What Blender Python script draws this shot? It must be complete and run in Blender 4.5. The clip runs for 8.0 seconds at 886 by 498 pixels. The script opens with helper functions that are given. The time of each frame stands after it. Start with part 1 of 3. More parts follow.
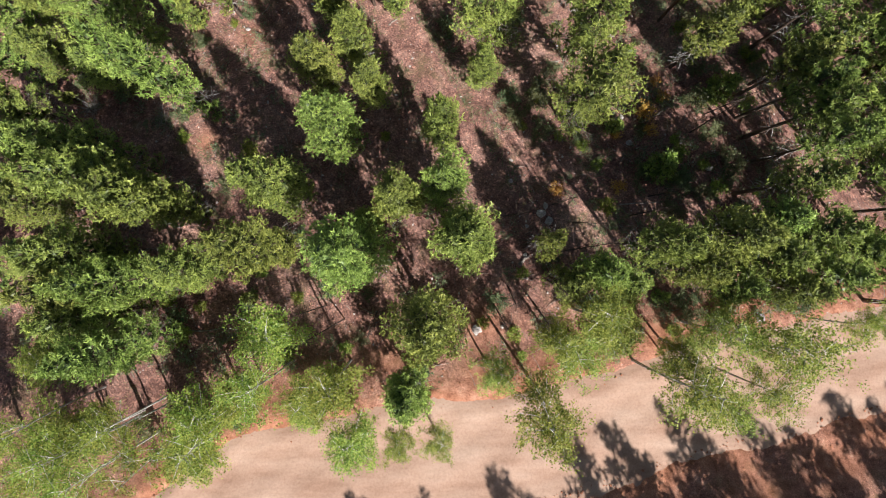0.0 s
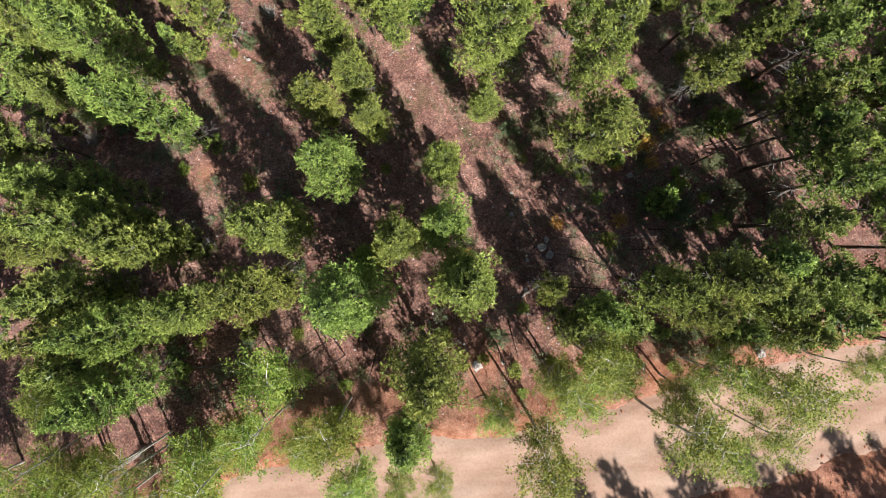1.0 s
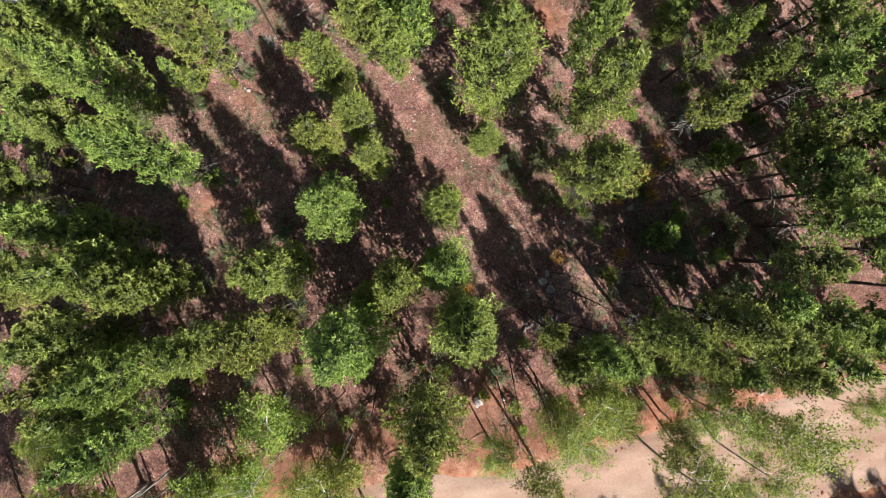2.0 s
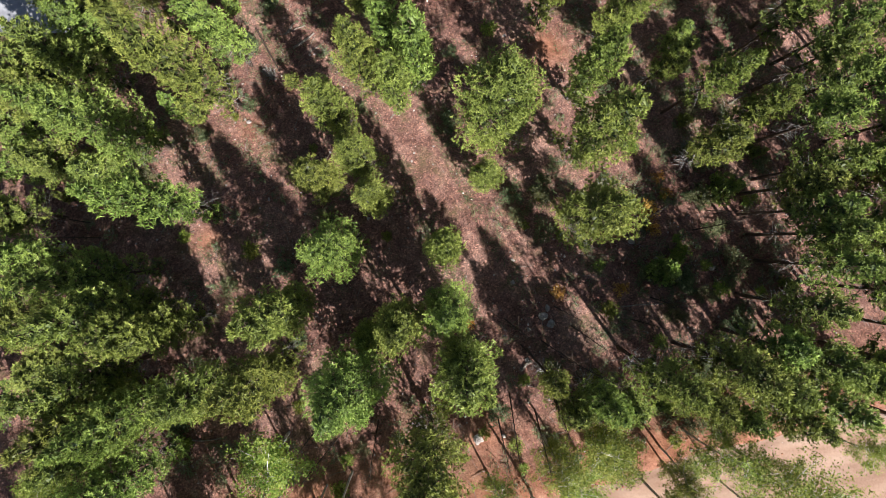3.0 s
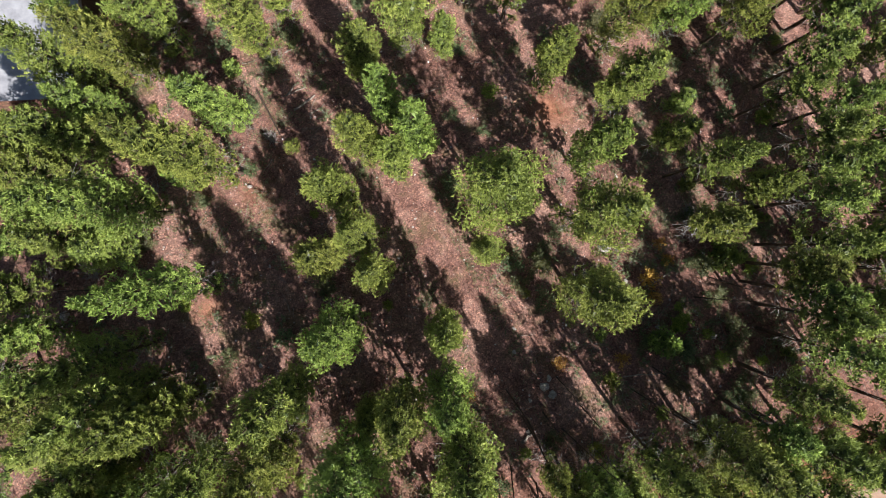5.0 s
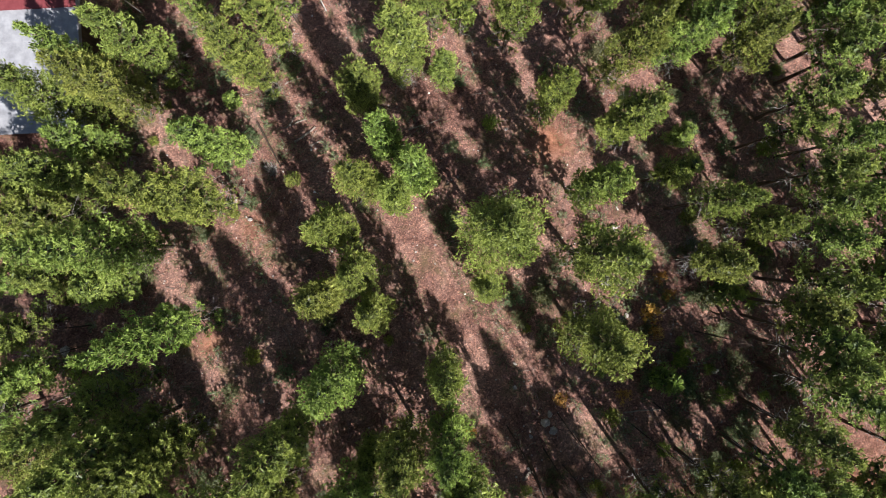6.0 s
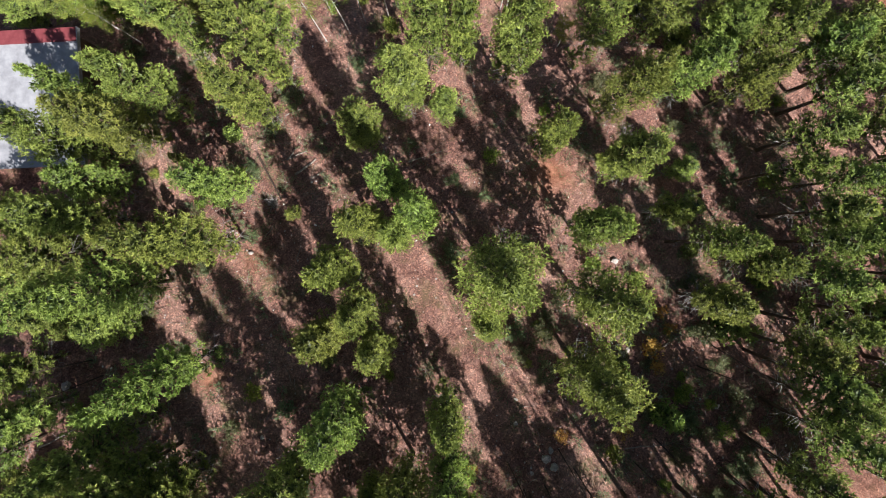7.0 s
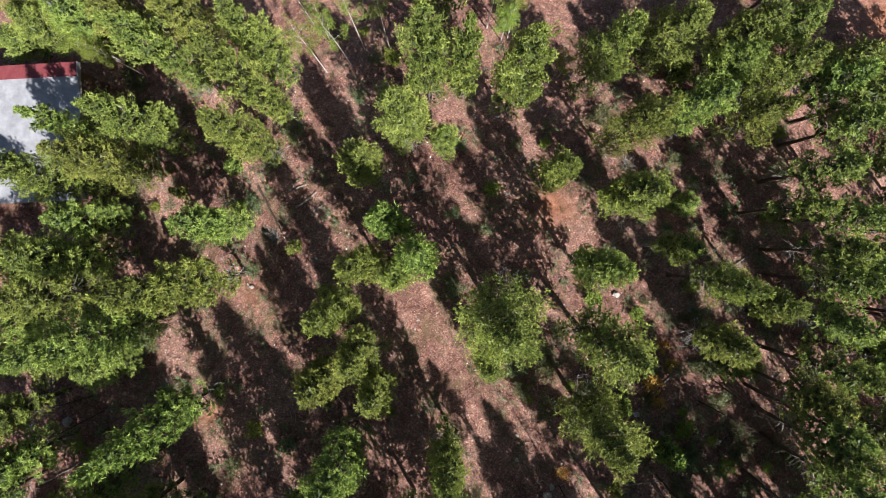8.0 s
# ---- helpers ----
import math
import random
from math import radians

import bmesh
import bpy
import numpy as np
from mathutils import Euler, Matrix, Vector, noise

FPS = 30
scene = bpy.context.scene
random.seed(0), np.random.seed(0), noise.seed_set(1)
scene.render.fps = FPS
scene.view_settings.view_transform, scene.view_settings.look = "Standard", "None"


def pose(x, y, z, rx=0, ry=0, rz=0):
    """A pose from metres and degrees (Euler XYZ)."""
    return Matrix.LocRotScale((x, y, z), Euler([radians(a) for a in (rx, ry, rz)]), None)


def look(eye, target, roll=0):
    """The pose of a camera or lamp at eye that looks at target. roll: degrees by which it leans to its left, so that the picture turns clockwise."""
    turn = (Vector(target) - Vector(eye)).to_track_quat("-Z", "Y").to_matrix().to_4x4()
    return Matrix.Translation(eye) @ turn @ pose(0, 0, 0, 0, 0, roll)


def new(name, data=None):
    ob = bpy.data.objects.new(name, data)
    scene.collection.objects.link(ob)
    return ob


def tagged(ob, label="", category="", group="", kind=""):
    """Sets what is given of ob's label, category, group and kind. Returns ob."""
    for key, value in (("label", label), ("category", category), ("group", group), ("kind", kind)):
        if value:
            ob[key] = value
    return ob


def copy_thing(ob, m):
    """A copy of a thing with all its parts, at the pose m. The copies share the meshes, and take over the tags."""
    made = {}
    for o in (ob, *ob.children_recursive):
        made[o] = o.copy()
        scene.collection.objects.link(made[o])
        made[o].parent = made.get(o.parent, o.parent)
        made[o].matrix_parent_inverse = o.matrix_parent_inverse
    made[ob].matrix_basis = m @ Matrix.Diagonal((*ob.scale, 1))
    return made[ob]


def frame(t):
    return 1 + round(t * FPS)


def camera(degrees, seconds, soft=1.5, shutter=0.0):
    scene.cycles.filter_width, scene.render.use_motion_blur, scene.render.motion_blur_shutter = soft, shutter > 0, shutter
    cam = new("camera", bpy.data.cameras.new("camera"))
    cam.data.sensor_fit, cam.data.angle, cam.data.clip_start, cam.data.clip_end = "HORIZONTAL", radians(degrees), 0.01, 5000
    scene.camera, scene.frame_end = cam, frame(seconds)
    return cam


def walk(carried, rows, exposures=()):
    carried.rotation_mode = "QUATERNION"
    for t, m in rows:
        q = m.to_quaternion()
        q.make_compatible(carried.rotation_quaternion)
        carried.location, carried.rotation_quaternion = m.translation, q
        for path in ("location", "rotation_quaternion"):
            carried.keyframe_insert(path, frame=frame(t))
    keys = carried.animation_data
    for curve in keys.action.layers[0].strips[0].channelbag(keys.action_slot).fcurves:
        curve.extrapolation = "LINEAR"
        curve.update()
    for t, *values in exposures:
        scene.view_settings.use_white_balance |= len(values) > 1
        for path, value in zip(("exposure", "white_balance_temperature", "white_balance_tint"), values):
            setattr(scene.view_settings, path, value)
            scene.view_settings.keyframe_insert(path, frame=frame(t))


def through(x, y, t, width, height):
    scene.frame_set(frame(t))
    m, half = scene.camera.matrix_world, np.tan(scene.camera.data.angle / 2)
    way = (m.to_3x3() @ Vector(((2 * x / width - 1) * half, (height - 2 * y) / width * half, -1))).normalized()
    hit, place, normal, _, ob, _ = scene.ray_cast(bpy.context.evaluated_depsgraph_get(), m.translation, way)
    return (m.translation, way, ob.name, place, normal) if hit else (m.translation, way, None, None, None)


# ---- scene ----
cam = camera(75.0, 8.0, soft=0.9)
PATH = [
    (0.0, 0.000, 0.000, 42.000, 0.000, -0.000, 0.000),
    (0.5, -0.025, 1.189, 41.978, -0.090, -0.012, 0.025),
    (1.0, -0.048, 2.381, 41.955, -0.176, -0.018, 0.047),
    (1.5, -0.067, 3.578, 41.929, -0.259, -0.018, 0.066),
    (2.0, -0.083, 4.779, 41.902, -0.338, -0.013, 0.082),
    (2.5, -0.097, 5.983, 41.872, -0.414, -0.003, 0.094),
    (3.0, -0.108, 7.192, 41.841, -0.487, 0.013, 0.103),
    (3.5, -0.115, 8.405, 41.808, -0.556, 0.034, 0.108),
    (4.0, -0.120, 9.621, 41.773, -0.621, 0.060, 0.110),
    (4.5, -0.122, 10.842, 41.736, -0.684, 0.092, 0.109),
    (5.0, -0.121, 12.067, 41.697, -0.743, 0.130, 0.104),
    (5.5, -0.117, 13.296, 41.656, -0.798, 0.172, 0.096),
    (6.0, -0.110, 14.529, 41.613, -0.850, 0.220, 0.085),
    (6.5, -0.100, 15.765, 41.568, -0.899, 0.274, 0.070),
    (7.0, -0.087, 17.006, 41.521, -0.944, 0.333, 0.051),
    (7.5, -0.072, 18.251, 41.472, -0.986, 0.397, 0.029),
    (8.0, -0.053, 19.500, 41.422, -1.025, 0.466, 0.004),
]
walk(cam, [(t, pose(x, y, z, rx, ry, rz)) for t, x, y, z, rx, ry, rz in PATH])

# ---- light ----
SUN_AZ = radians(180 - 33)      # the sun stands over the road, to the right
SUN_EL = radians(49)
scene.view_settings.exposure = 0.92
world = bpy.data.worlds.new("sky")
scene.world = world
world.use_nodes = True
_wn = world.node_tree.nodes
_sky = _wn.new("ShaderNodeTexSky")
_sky.sky_type = "NISHITA"
_sky.sun_disc = False
_sky.sun_elevation = SUN_EL
_sky.sun_rotation = SUN_AZ
world.node_tree.links.new(_sky.outputs[0], _wn["Background"].inputs[0])
_wn["Background"].inputs[1].default_value = 0.04
_sl = bpy.data.lights.new("sun", "SUN")
_sl.energy = 5.0
_sl.angle = radians(0.6)
_sl.color = (1.0, 0.955, 0.935)
sun = new("sun", _sl)
sun.matrix_world = look((60 * math.sin(SUN_AZ) * math.cos(SUN_EL), 60 * math.cos(SUN_AZ) * math.cos(SUN_EL),
                         60 * math.sin(SUN_EL)), (0, 0, 0))


# ---- materials ----
def material(name, rough=0.8, spec=0.3):
    m = bpy.data.materials.new(name)
    m.use_nodes = True
    b = m.node_tree.nodes["Principled BSDF"]
    b.inputs["Roughness"].default_value = rough
    b.inputs["Specular IOR Level"].default_value = spec
    return m, m.node_tree.nodes, m.node_tree.links, b


def ramp(n, stops):
    r = n.new("ShaderNodeValToRGB")
    e = r.color_ramp.elements
    while len(e) < len(stops):
        e.new(0.5)
    for k, (p, c) in zip(e, stops):
        k.position, k.color = p, (*c, 1)
    return r


def noise_tex(n, l, vec, scale, detail=6, rough=0.6):
    t = n.new("ShaderNodeTexNoise")
    t.inputs["Scale"].default_value = scale
    t.inputs["Detail"].default_value = detail
    t.inputs["Roughness"].default_value = rough
    if vec is not None:
        l.new(vec, t.inputs["Vector"])
    return t


def mix(n, l, fac, a, b, kind="MIX"):
    x = n.new("ShaderNodeMix")
    x.data_type, x.blend_type = "RGBA", kind
    for sock, v in ((x.inputs[0], fac), (x.inputs[6], a), (x.inputs[7], b)):
        if isinstance(v, (int, float)):
            sock.default_value = v
        elif isinstance(v, tuple):
            sock.default_value = (*v, 1)
        else:
            l.new(v, sock)
    return x.outputs[2]


def bump(n, l, b, height, strength, dist):
    u = n.new("ShaderNodeBump")
    u.inputs["Strength"].default_value = strength
    u.inputs["Distance"].default_value = dist
    l.new(height, u.inputs["Height"])
    l.new(u.outputs[0], b.inputs["Normal"])


def foliage(name, dark, mid, light, through=0.35, hue=0.03, tone=False):
    """Leaves or needles: each clump has its own tone, each tree its own hue, light comes through."""
    m, n, l, b = material(name, 0.48, 0.35)
    geo, info = n.new("ShaderNodeNewGeometry"), n.new("ShaderNodeObjectInfo")
    pos = n.new("ShaderNodeTexCoord")
    big = noise_tex(n, l, pos.outputs["Object"], 1.3, 2)
    add = n.new("ShaderNodeMath")
    add.operation = "MULTIPLY_ADD"
    l.new(geo.outputs["Random Per Island"], add.inputs[0])
    add.inputs[1].default_value = 0.55
    l.new(big.outputs[0], add.inputs[2])
    drive = add.outputs[0]
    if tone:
        # tone holds the crown's painted depth: dark in its shaded inside, paler outward
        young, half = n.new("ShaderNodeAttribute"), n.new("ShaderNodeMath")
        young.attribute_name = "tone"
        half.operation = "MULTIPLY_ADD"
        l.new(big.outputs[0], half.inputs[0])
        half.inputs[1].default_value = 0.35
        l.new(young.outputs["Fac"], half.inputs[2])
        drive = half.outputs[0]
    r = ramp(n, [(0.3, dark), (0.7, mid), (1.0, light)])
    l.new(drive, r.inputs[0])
    hs = n.new("ShaderNodeHueSaturation")
    for out, lo, hi in (("Hue", 0.5 - hue, 0.5 + hue), ("Value", 0.80, 1.16)):
        mr = n.new("ShaderNodeMapRange")
        l.new(info.outputs["Random"], mr.inputs[0])
        mr.inputs[3].default_value, mr.inputs[4].default_value = lo, hi
        l.new(mr.outputs[0], hs.inputs[out])
    l.new(r.outputs[0], hs.inputs["Color"])
    l.new(hs.outputs[0], b.inputs["Base Color"])
    tr = n.new("ShaderNodeBsdfTranslucent")
    l.new(hs.outputs[0], tr.inputs[0])
    mx = n.new("ShaderNodeMixShader")
    mx.inputs[0].default_value = through
    l.new(b.outputs[0], mx.inputs[1])
    l.new(tr.outputs[0], mx.inputs[2])
    l.new(mx.outputs[0], n["Material Output"].inputs[0])
    return m


def barky(name, dark, light, scale=6.0, rough=0.9, stretch=0.15):
    m, n, l, b = material(name, rough, 0.2)
    pos = n.new("ShaderNodeTexCoord")
    mp = n.new("ShaderNodeMapping")
    mp.inputs["Scale"].default_value = (1, 1, stretch)
    l.new(pos.outputs["Object"], mp.inputs[0])
    t = noise_tex(n, l, mp.outputs[0], scale, 8, 0.7)
    r = ramp(n, [(0.35, dark), (0.65, light)])
    l.new(t.outputs[0], r.inputs[0])
    l.new(r.outputs[0], b.inputs["Base Color"])
    bump(n, l, b, t.outputs[0], 0.6, 0.03)
    return m


def make_ground_material():
    m, n, l, b = material("forest_floor", 0.95, 0.1)
    pos = n.new("ShaderNodeTexCoord").outputs["Object"]
    big = noise_tex(n, l, pos, 0.22, 5, 0.6)
    med = noise_tex(n, l, pos, 1.6, 8, 0.65)
    fine = noise_tex(n, l, pos, 14.0, 9, 0.8)
    base = ramp(n, [(0.32, (0.125, 0.065, 0.055)), (0.5, (0.262, 0.148, 0.122)), (0.68, (0.425, 0.278, 0.228))])
    l.new(big.outputs[0], base.inputs[0])
    lit = ramp(n, [(0.35, (0.092, 0.050, 0.042)), (0.55, (0.280, 0.162, 0.136)), (0.72, (0.49, 0.35, 0.288))])
    l.new(med.outputs[0], lit.inputs[0])
    c = mix(n, l, 0.5, base.outputs[0], lit.outputs[0])
    # needles, cones and straw as light and dark specks
    v = n.new("ShaderNodeTexVoronoi")
    v.inputs["Scale"].default_value = 7.0
    l.new(pos, v.inputs["Vector"])
    sp = ramp(n, [(0.0, (1, 1, 1)), (0.13, (0, 0, 0))])
    l.new(v.outputs["Distance"], sp.inputs[0])
    c = mix(n, l, sp.outputs[0], c, (0.38, 0.29, 0.22))
    dk = ramp(n, [(0.34, (0.28, 0.25, 0.24)), (0.5, (1, 1, 1)), (0.66, (1.6, 1.52, 1.45))])
    l.new(fine.outputs[0], dk.inputs[0])
    c = mix(n, l, 1.0, c, dk.outputs[0], "MULTIPLY")
    cell = n.new("ShaderNodeTexVoronoi")
    cell.inputs["Scale"].default_value = 11.0
    l.new(pos, cell.inputs["Vector"])
    tone = n.new("ShaderNodeSeparateColor")
    l.new(cell.outputs["Color"], tone.inputs[0])
    flake = ramp(n, [(0.0, (0.50, 0.46, 0.44)), (0.5, (1, 1, 1)), (0.84, (1.28, 1.18, 1.08)), (1.0, (2.3, 2.05, 1.8))])
    l.new(tone.outputs[0], flake.inputs[0])
    c = mix(n, l, 0.8, c, flake.outputs[0], "MULTIPLY")
    # thin moss and grass
    gr = noise_tex(n, l, pos, 0.5, 7, 0.7)
    gm = ramp(n, [(0.53, (0, 0, 0)), (0.70, (0.62, 0.62, 0.62))])
    l.new(gr.outputs[0], gm.inputs[0])
    c = mix(n, l, gm.outputs[0], c, (0.115, 0.115, 0.045))
    # raw red soil along the road
    at = n.new("ShaderNodeAttribute")
    at.attribute_name = "soil"
    soil = ramp(n, [(0.3, (0.22, 0.088, 0.050)), (0.55, (0.42, 0.195, 0.118)), (0.75, (0.54, 0.31, 0.205))])
    l.new(med.outputs[0], soil.inputs[0])
    soilc = mix(n, l, 0.6, soil.outputs[0], dk.outputs[0], "MULTIPLY")
    c = mix(n, l, at.outputs["Fac"], c, soilc)
    l.new(c, b.inputs["Base Color"])
    bump(n, l, b, fine.outputs[0], 0.9, 0.08)
    return m


def make_road_material():
    m, n, l, b = material("packed_sand", 0.9, 0.15)
    pos = n.new("ShaderNodeTexCoord").outputs["Object"]
    mp = n.new("ShaderNodeMapping")
    mp.inputs["Rotation"].default_value = (0, 0, radians(-14))
    mp.inputs["Scale"].default_value = (0.3, 1.0, 1.0)
    l.new(pos, mp.inputs[0])
    track = noise_tex(n, l, mp.outputs[0], 0.9, 3, 0.5)
    fine = noise_tex(n, l, pos, 7.0, 8, 0.7)
    r = ramp(n, [(0.3, (0.30, 0.185, 0.13)), (0.5, (0.38, 0.252, 0.185)), (0.72, (0.44, 0.31, 0.235))])
    l.new(track.outputs[0], r.inputs[0])
    f = ramp(n, [(0.3, (0.80, 0.78, 0.76)), (0.55, (1, 1, 1)), (0.75, (1.1, 1.1, 1.1))])
    l.new(fine.outputs[0], f.inputs[0])
    c = mix(n, l, 1.0, r.outputs[0], f.outputs[0], "MULTIPLY")
    l.new(c, b.inputs["Base Color"])
    bump(n, l, b, track.outputs[0], 0.5, 0.12)
    return m


def plain(name, a, c, scale, rough=0.85, spec=0.2, metal=0.0):
    m, n, l, b = material(name, rough, spec)
    b.inputs["Metallic"].default_value = metal
    pos = n.new("ShaderNodeTexCoord").outputs["Object"]
    t = noise_tex(n, l, pos, scale, 7, 0.65)
    r = ramp(n, [(0.33, a), (0.67, c)])
    l.new(t.outputs[0], r.inputs[0])
    l.new(r.outputs[0], b.inputs["Base Color"])
    bump(n, l, b, t.outputs[0], 0.4, 0.03)
    return m


M_GROUND = make_ground_material()
M_ROAD = make_road_material()
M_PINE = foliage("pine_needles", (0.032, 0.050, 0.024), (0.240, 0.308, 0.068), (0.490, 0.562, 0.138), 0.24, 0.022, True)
M_LEAF = foliage("birch_leaves", (0.055, 0.085, 0.014), (0.165, 0.240, 0.034), (0.37, 0.41, 0.085), 0.40, 0.022)
M_SCRUB = foliage("scrub_leaves", (0.06, 0.075, 0.040), (0.135, 0.160, 0.075), (0.25, 0.28, 0.13), 0.35, 0.04)
M_WHITE = plain("white_stone", (0.45, 0.42, 0.39), (0.80, 0.77, 0.72), 9.0)
M_SHRUB = foliage("shrub_leaves", (0.05, 0.07, 0.032), (0.12, 0.15, 0.065), (0.24, 0.26, 0.12), 0.4, 0.05)
M_AUTUMN = foliage("autumn_leaves", (0.22, 0.10, 0.02), (0.45, 0.22, 0.05), (0.65, 0.40, 0.12), 0.45, 0.02)
M_DRY = foliage("dry_twigs", (0.13, 0.115, 0.105), (0.245, 0.225, 0.21), (0.40, 0.375, 0.355), 0.05, 0.01)
M_BARK = barky("pine_bark", (0.050, 0.034, 0.026), (0.150, 0.105, 0.080))
M_BIRCH = barky("birch_bark", (0.22, 0.20, 0.18), (0.78, 0.75, 0.70), 5.0, 0.7, 1.6)
M_WOOD = barky("weathered_wood", (0.14, 0.115, 0.095), (0.38, 0.33, 0.28), 5.0)
M_DARKWOOD = barky("rotten_wood", (0.03, 0.022, 0.018), (0.10, 0.07, 0.055), 5.0)
M_STONE = plain("grey_stone", (0.24, 0.21, 0.19), (0.52, 0.47, 0.43), 9.0)
M_CLOD = plain("red_clod", (0.20, 0.08, 0.045), (0.42, 0.20, 0.12), 6.0, 0.95, 0.1)


# ---- building helpers ----
def mesh_of(name, verts, faces, mat, smooth=False):
    me = bpy.data.meshes.new(name)
    me.from_pydata(verts if isinstance(verts, list) else verts.tolist(), [], faces if isinstance(faces, list) else faces.tolist())
    me.materials.append(mat)
    if smooth:
        me.polygons.foreach_set("use_smooth", [True] * len(me.polygons))
    return me


def part(name, data, material_, parent, label=""):
    """Links a bmesh or a mesh as one mesh object under a thing or a part."""
    if isinstance(data, bmesh.types.BMesh):
        me = bpy.data.meshes.new(name)
        data.to_mesh(me)
        data.free()
        me.materials.append(material_)
        data = me
    ob = new(name, data)
    ob.parent = parent
    return tagged(ob, label=label)


def tubes(rng, lines, sides=5):
    """Tapered tubes along polylines: (points, start radius, end radius). Returns vertices and faces."""
    vs, fs = [], []
    for pts, r0, r1 in lines:
        pts = [Vector(p) for p in pts]
        k = len(vs)
        for i, p in enumerate(pts):
            d = (pts[min(i + 1, len(pts) - 1)] - pts[max(i - 1, 0)]).normalized()
            u = d.orthogonal().normalized()
            w = d.cross(u)
            r = r0 + (r1 - r0) * i / (len(pts) - 1)
            for s in range(sides):
                a = 2 * math.pi * s / sides
                vs.append(tuple(p + r * (math.cos(a) * u + math.sin(a) * w)))
        for i in range(len(pts) - 1):
            for s in range(sides):
                a, b = k + i * sides + s, k + i * sides + (s + 1) % sides
                fs.append((a, b, b + sides, a + sides))
        if sides > 3:
            fs.append(tuple(k + (len(pts) - 1) * sides + s for s in range(sides)))
            fs.append(tuple(k + s for s in reversed(range(sides))))
    return vs, fs


def needle_tufts(rng, places, ways, sizes, tones, count, width):
    """Shoots with needle bunches that fan out pointed from each place round its way; their tips are paler. Returns vertices, faces and tones."""
    n = len(places)
    w = np.repeat(ways, count, 0)
    s = np.repeat(sizes, count)[:, None]
    p = np.repeat(places, count, 0) + w * s * rng.uniform(-0.40, 0.25, (n * count, 1))
    d = w * rng.uniform(0.35, 1.1, (n * count, 1)) + rng.normal(0, 0.55, (n * count, 3))
    d /= np.linalg.norm(d, axis=1)[:, None]
    side = np.cross(d, rng.normal(0, 1, (n * count, 3)))
    side /= np.linalg.norm(side, axis=1)[:, None]
    tip = p + d * s * rng.uniform(0.65, 1.1, (n * count, 1))
    k = width * s
    verts = np.stack([p + side * k, p - side * k, tip], 1).reshape(-1, 3)
    faces = np.arange(n * count * 3).reshape(-1, 3)
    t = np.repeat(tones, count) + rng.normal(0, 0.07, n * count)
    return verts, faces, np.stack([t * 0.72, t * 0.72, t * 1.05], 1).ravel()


# ---- ground and road ----
EDGE_X = [-60, -34, -24, -17.3, -12.3, -8.2, -4, -0.5, 3.5, 8, 14, 18.7, 24, 29, 45, 70]
EDGE_Y = [-34, -22.5, -17.5, -14.2, -10.9, -10.0, -9.3, -8.8, -8.8, -7.8, -6.3, -5.2, -4.3, -3.3, 1, 8]
ROAD_W = 7.0


def edge_y(x):
    return np.interp(x, EDGE_X, EDGE_Y)


def slope_z(x, y):
    yy = np.clip(y, -60, 66)
    xx = np.clip(x, -45, 45)
    return 4.08 - 0.0215 * xx - 0.285 * yy - 0.00086 * xx * xx + 0.0006 * xx * yy + 0.00155 * yy * yy


def ground_z(x, y):
    x, y = np.asarray(x, float), np.asarray(y, float)
    e = edge_y(x) - y                        # metres into the road from its lower edge
    mid = edge_y(x) - ROAD_W * 0.45
    bench = 0.35 * slope_z(x, mid) + 0.65 * slope_z(x, y)
    into = np.clip((e + 3.0) / 3.0, 0, 1) * np.clip((ROAD_W + 4.0 - e) / 4.0, 0, 1)
    into = into * into * (3 - 2 * into)
    rim = 0.10 * np.exp(-((e + 0.35) / 0.6) ** 2) + 0.10 * np.exp(-((e - ROAD_W - 0.4) / 0.8) ** 2)
    return slope_z(x, y) * (1 - into) + bench * into + rim


def lumps(x, y, amp):
    return amp * (np.sin(x * 1.7 + 1.3 * np.sin(y * 0.9)) * np.sin(y * 1.9 + 1.1 * np.sin(x * 1.1)) * 0.5
                  + 0.5 * np.sin(x * 4.3 + 2.0 * np.sin(y * 2.3)) * np.sin(y * 4.9 + 1.7 * np.sin(x * 2.9)))


def floor_z(x, y):
    """The height of the forest floor with its humps."""
    e = edge_y(x) - y
    return ground_z(x, y) + np.where((e > 0.15) & (e < ROAD_W - 0.15), 0.02, lumps(np.asarray(x, float), np.asarray(y, float), 0.09))


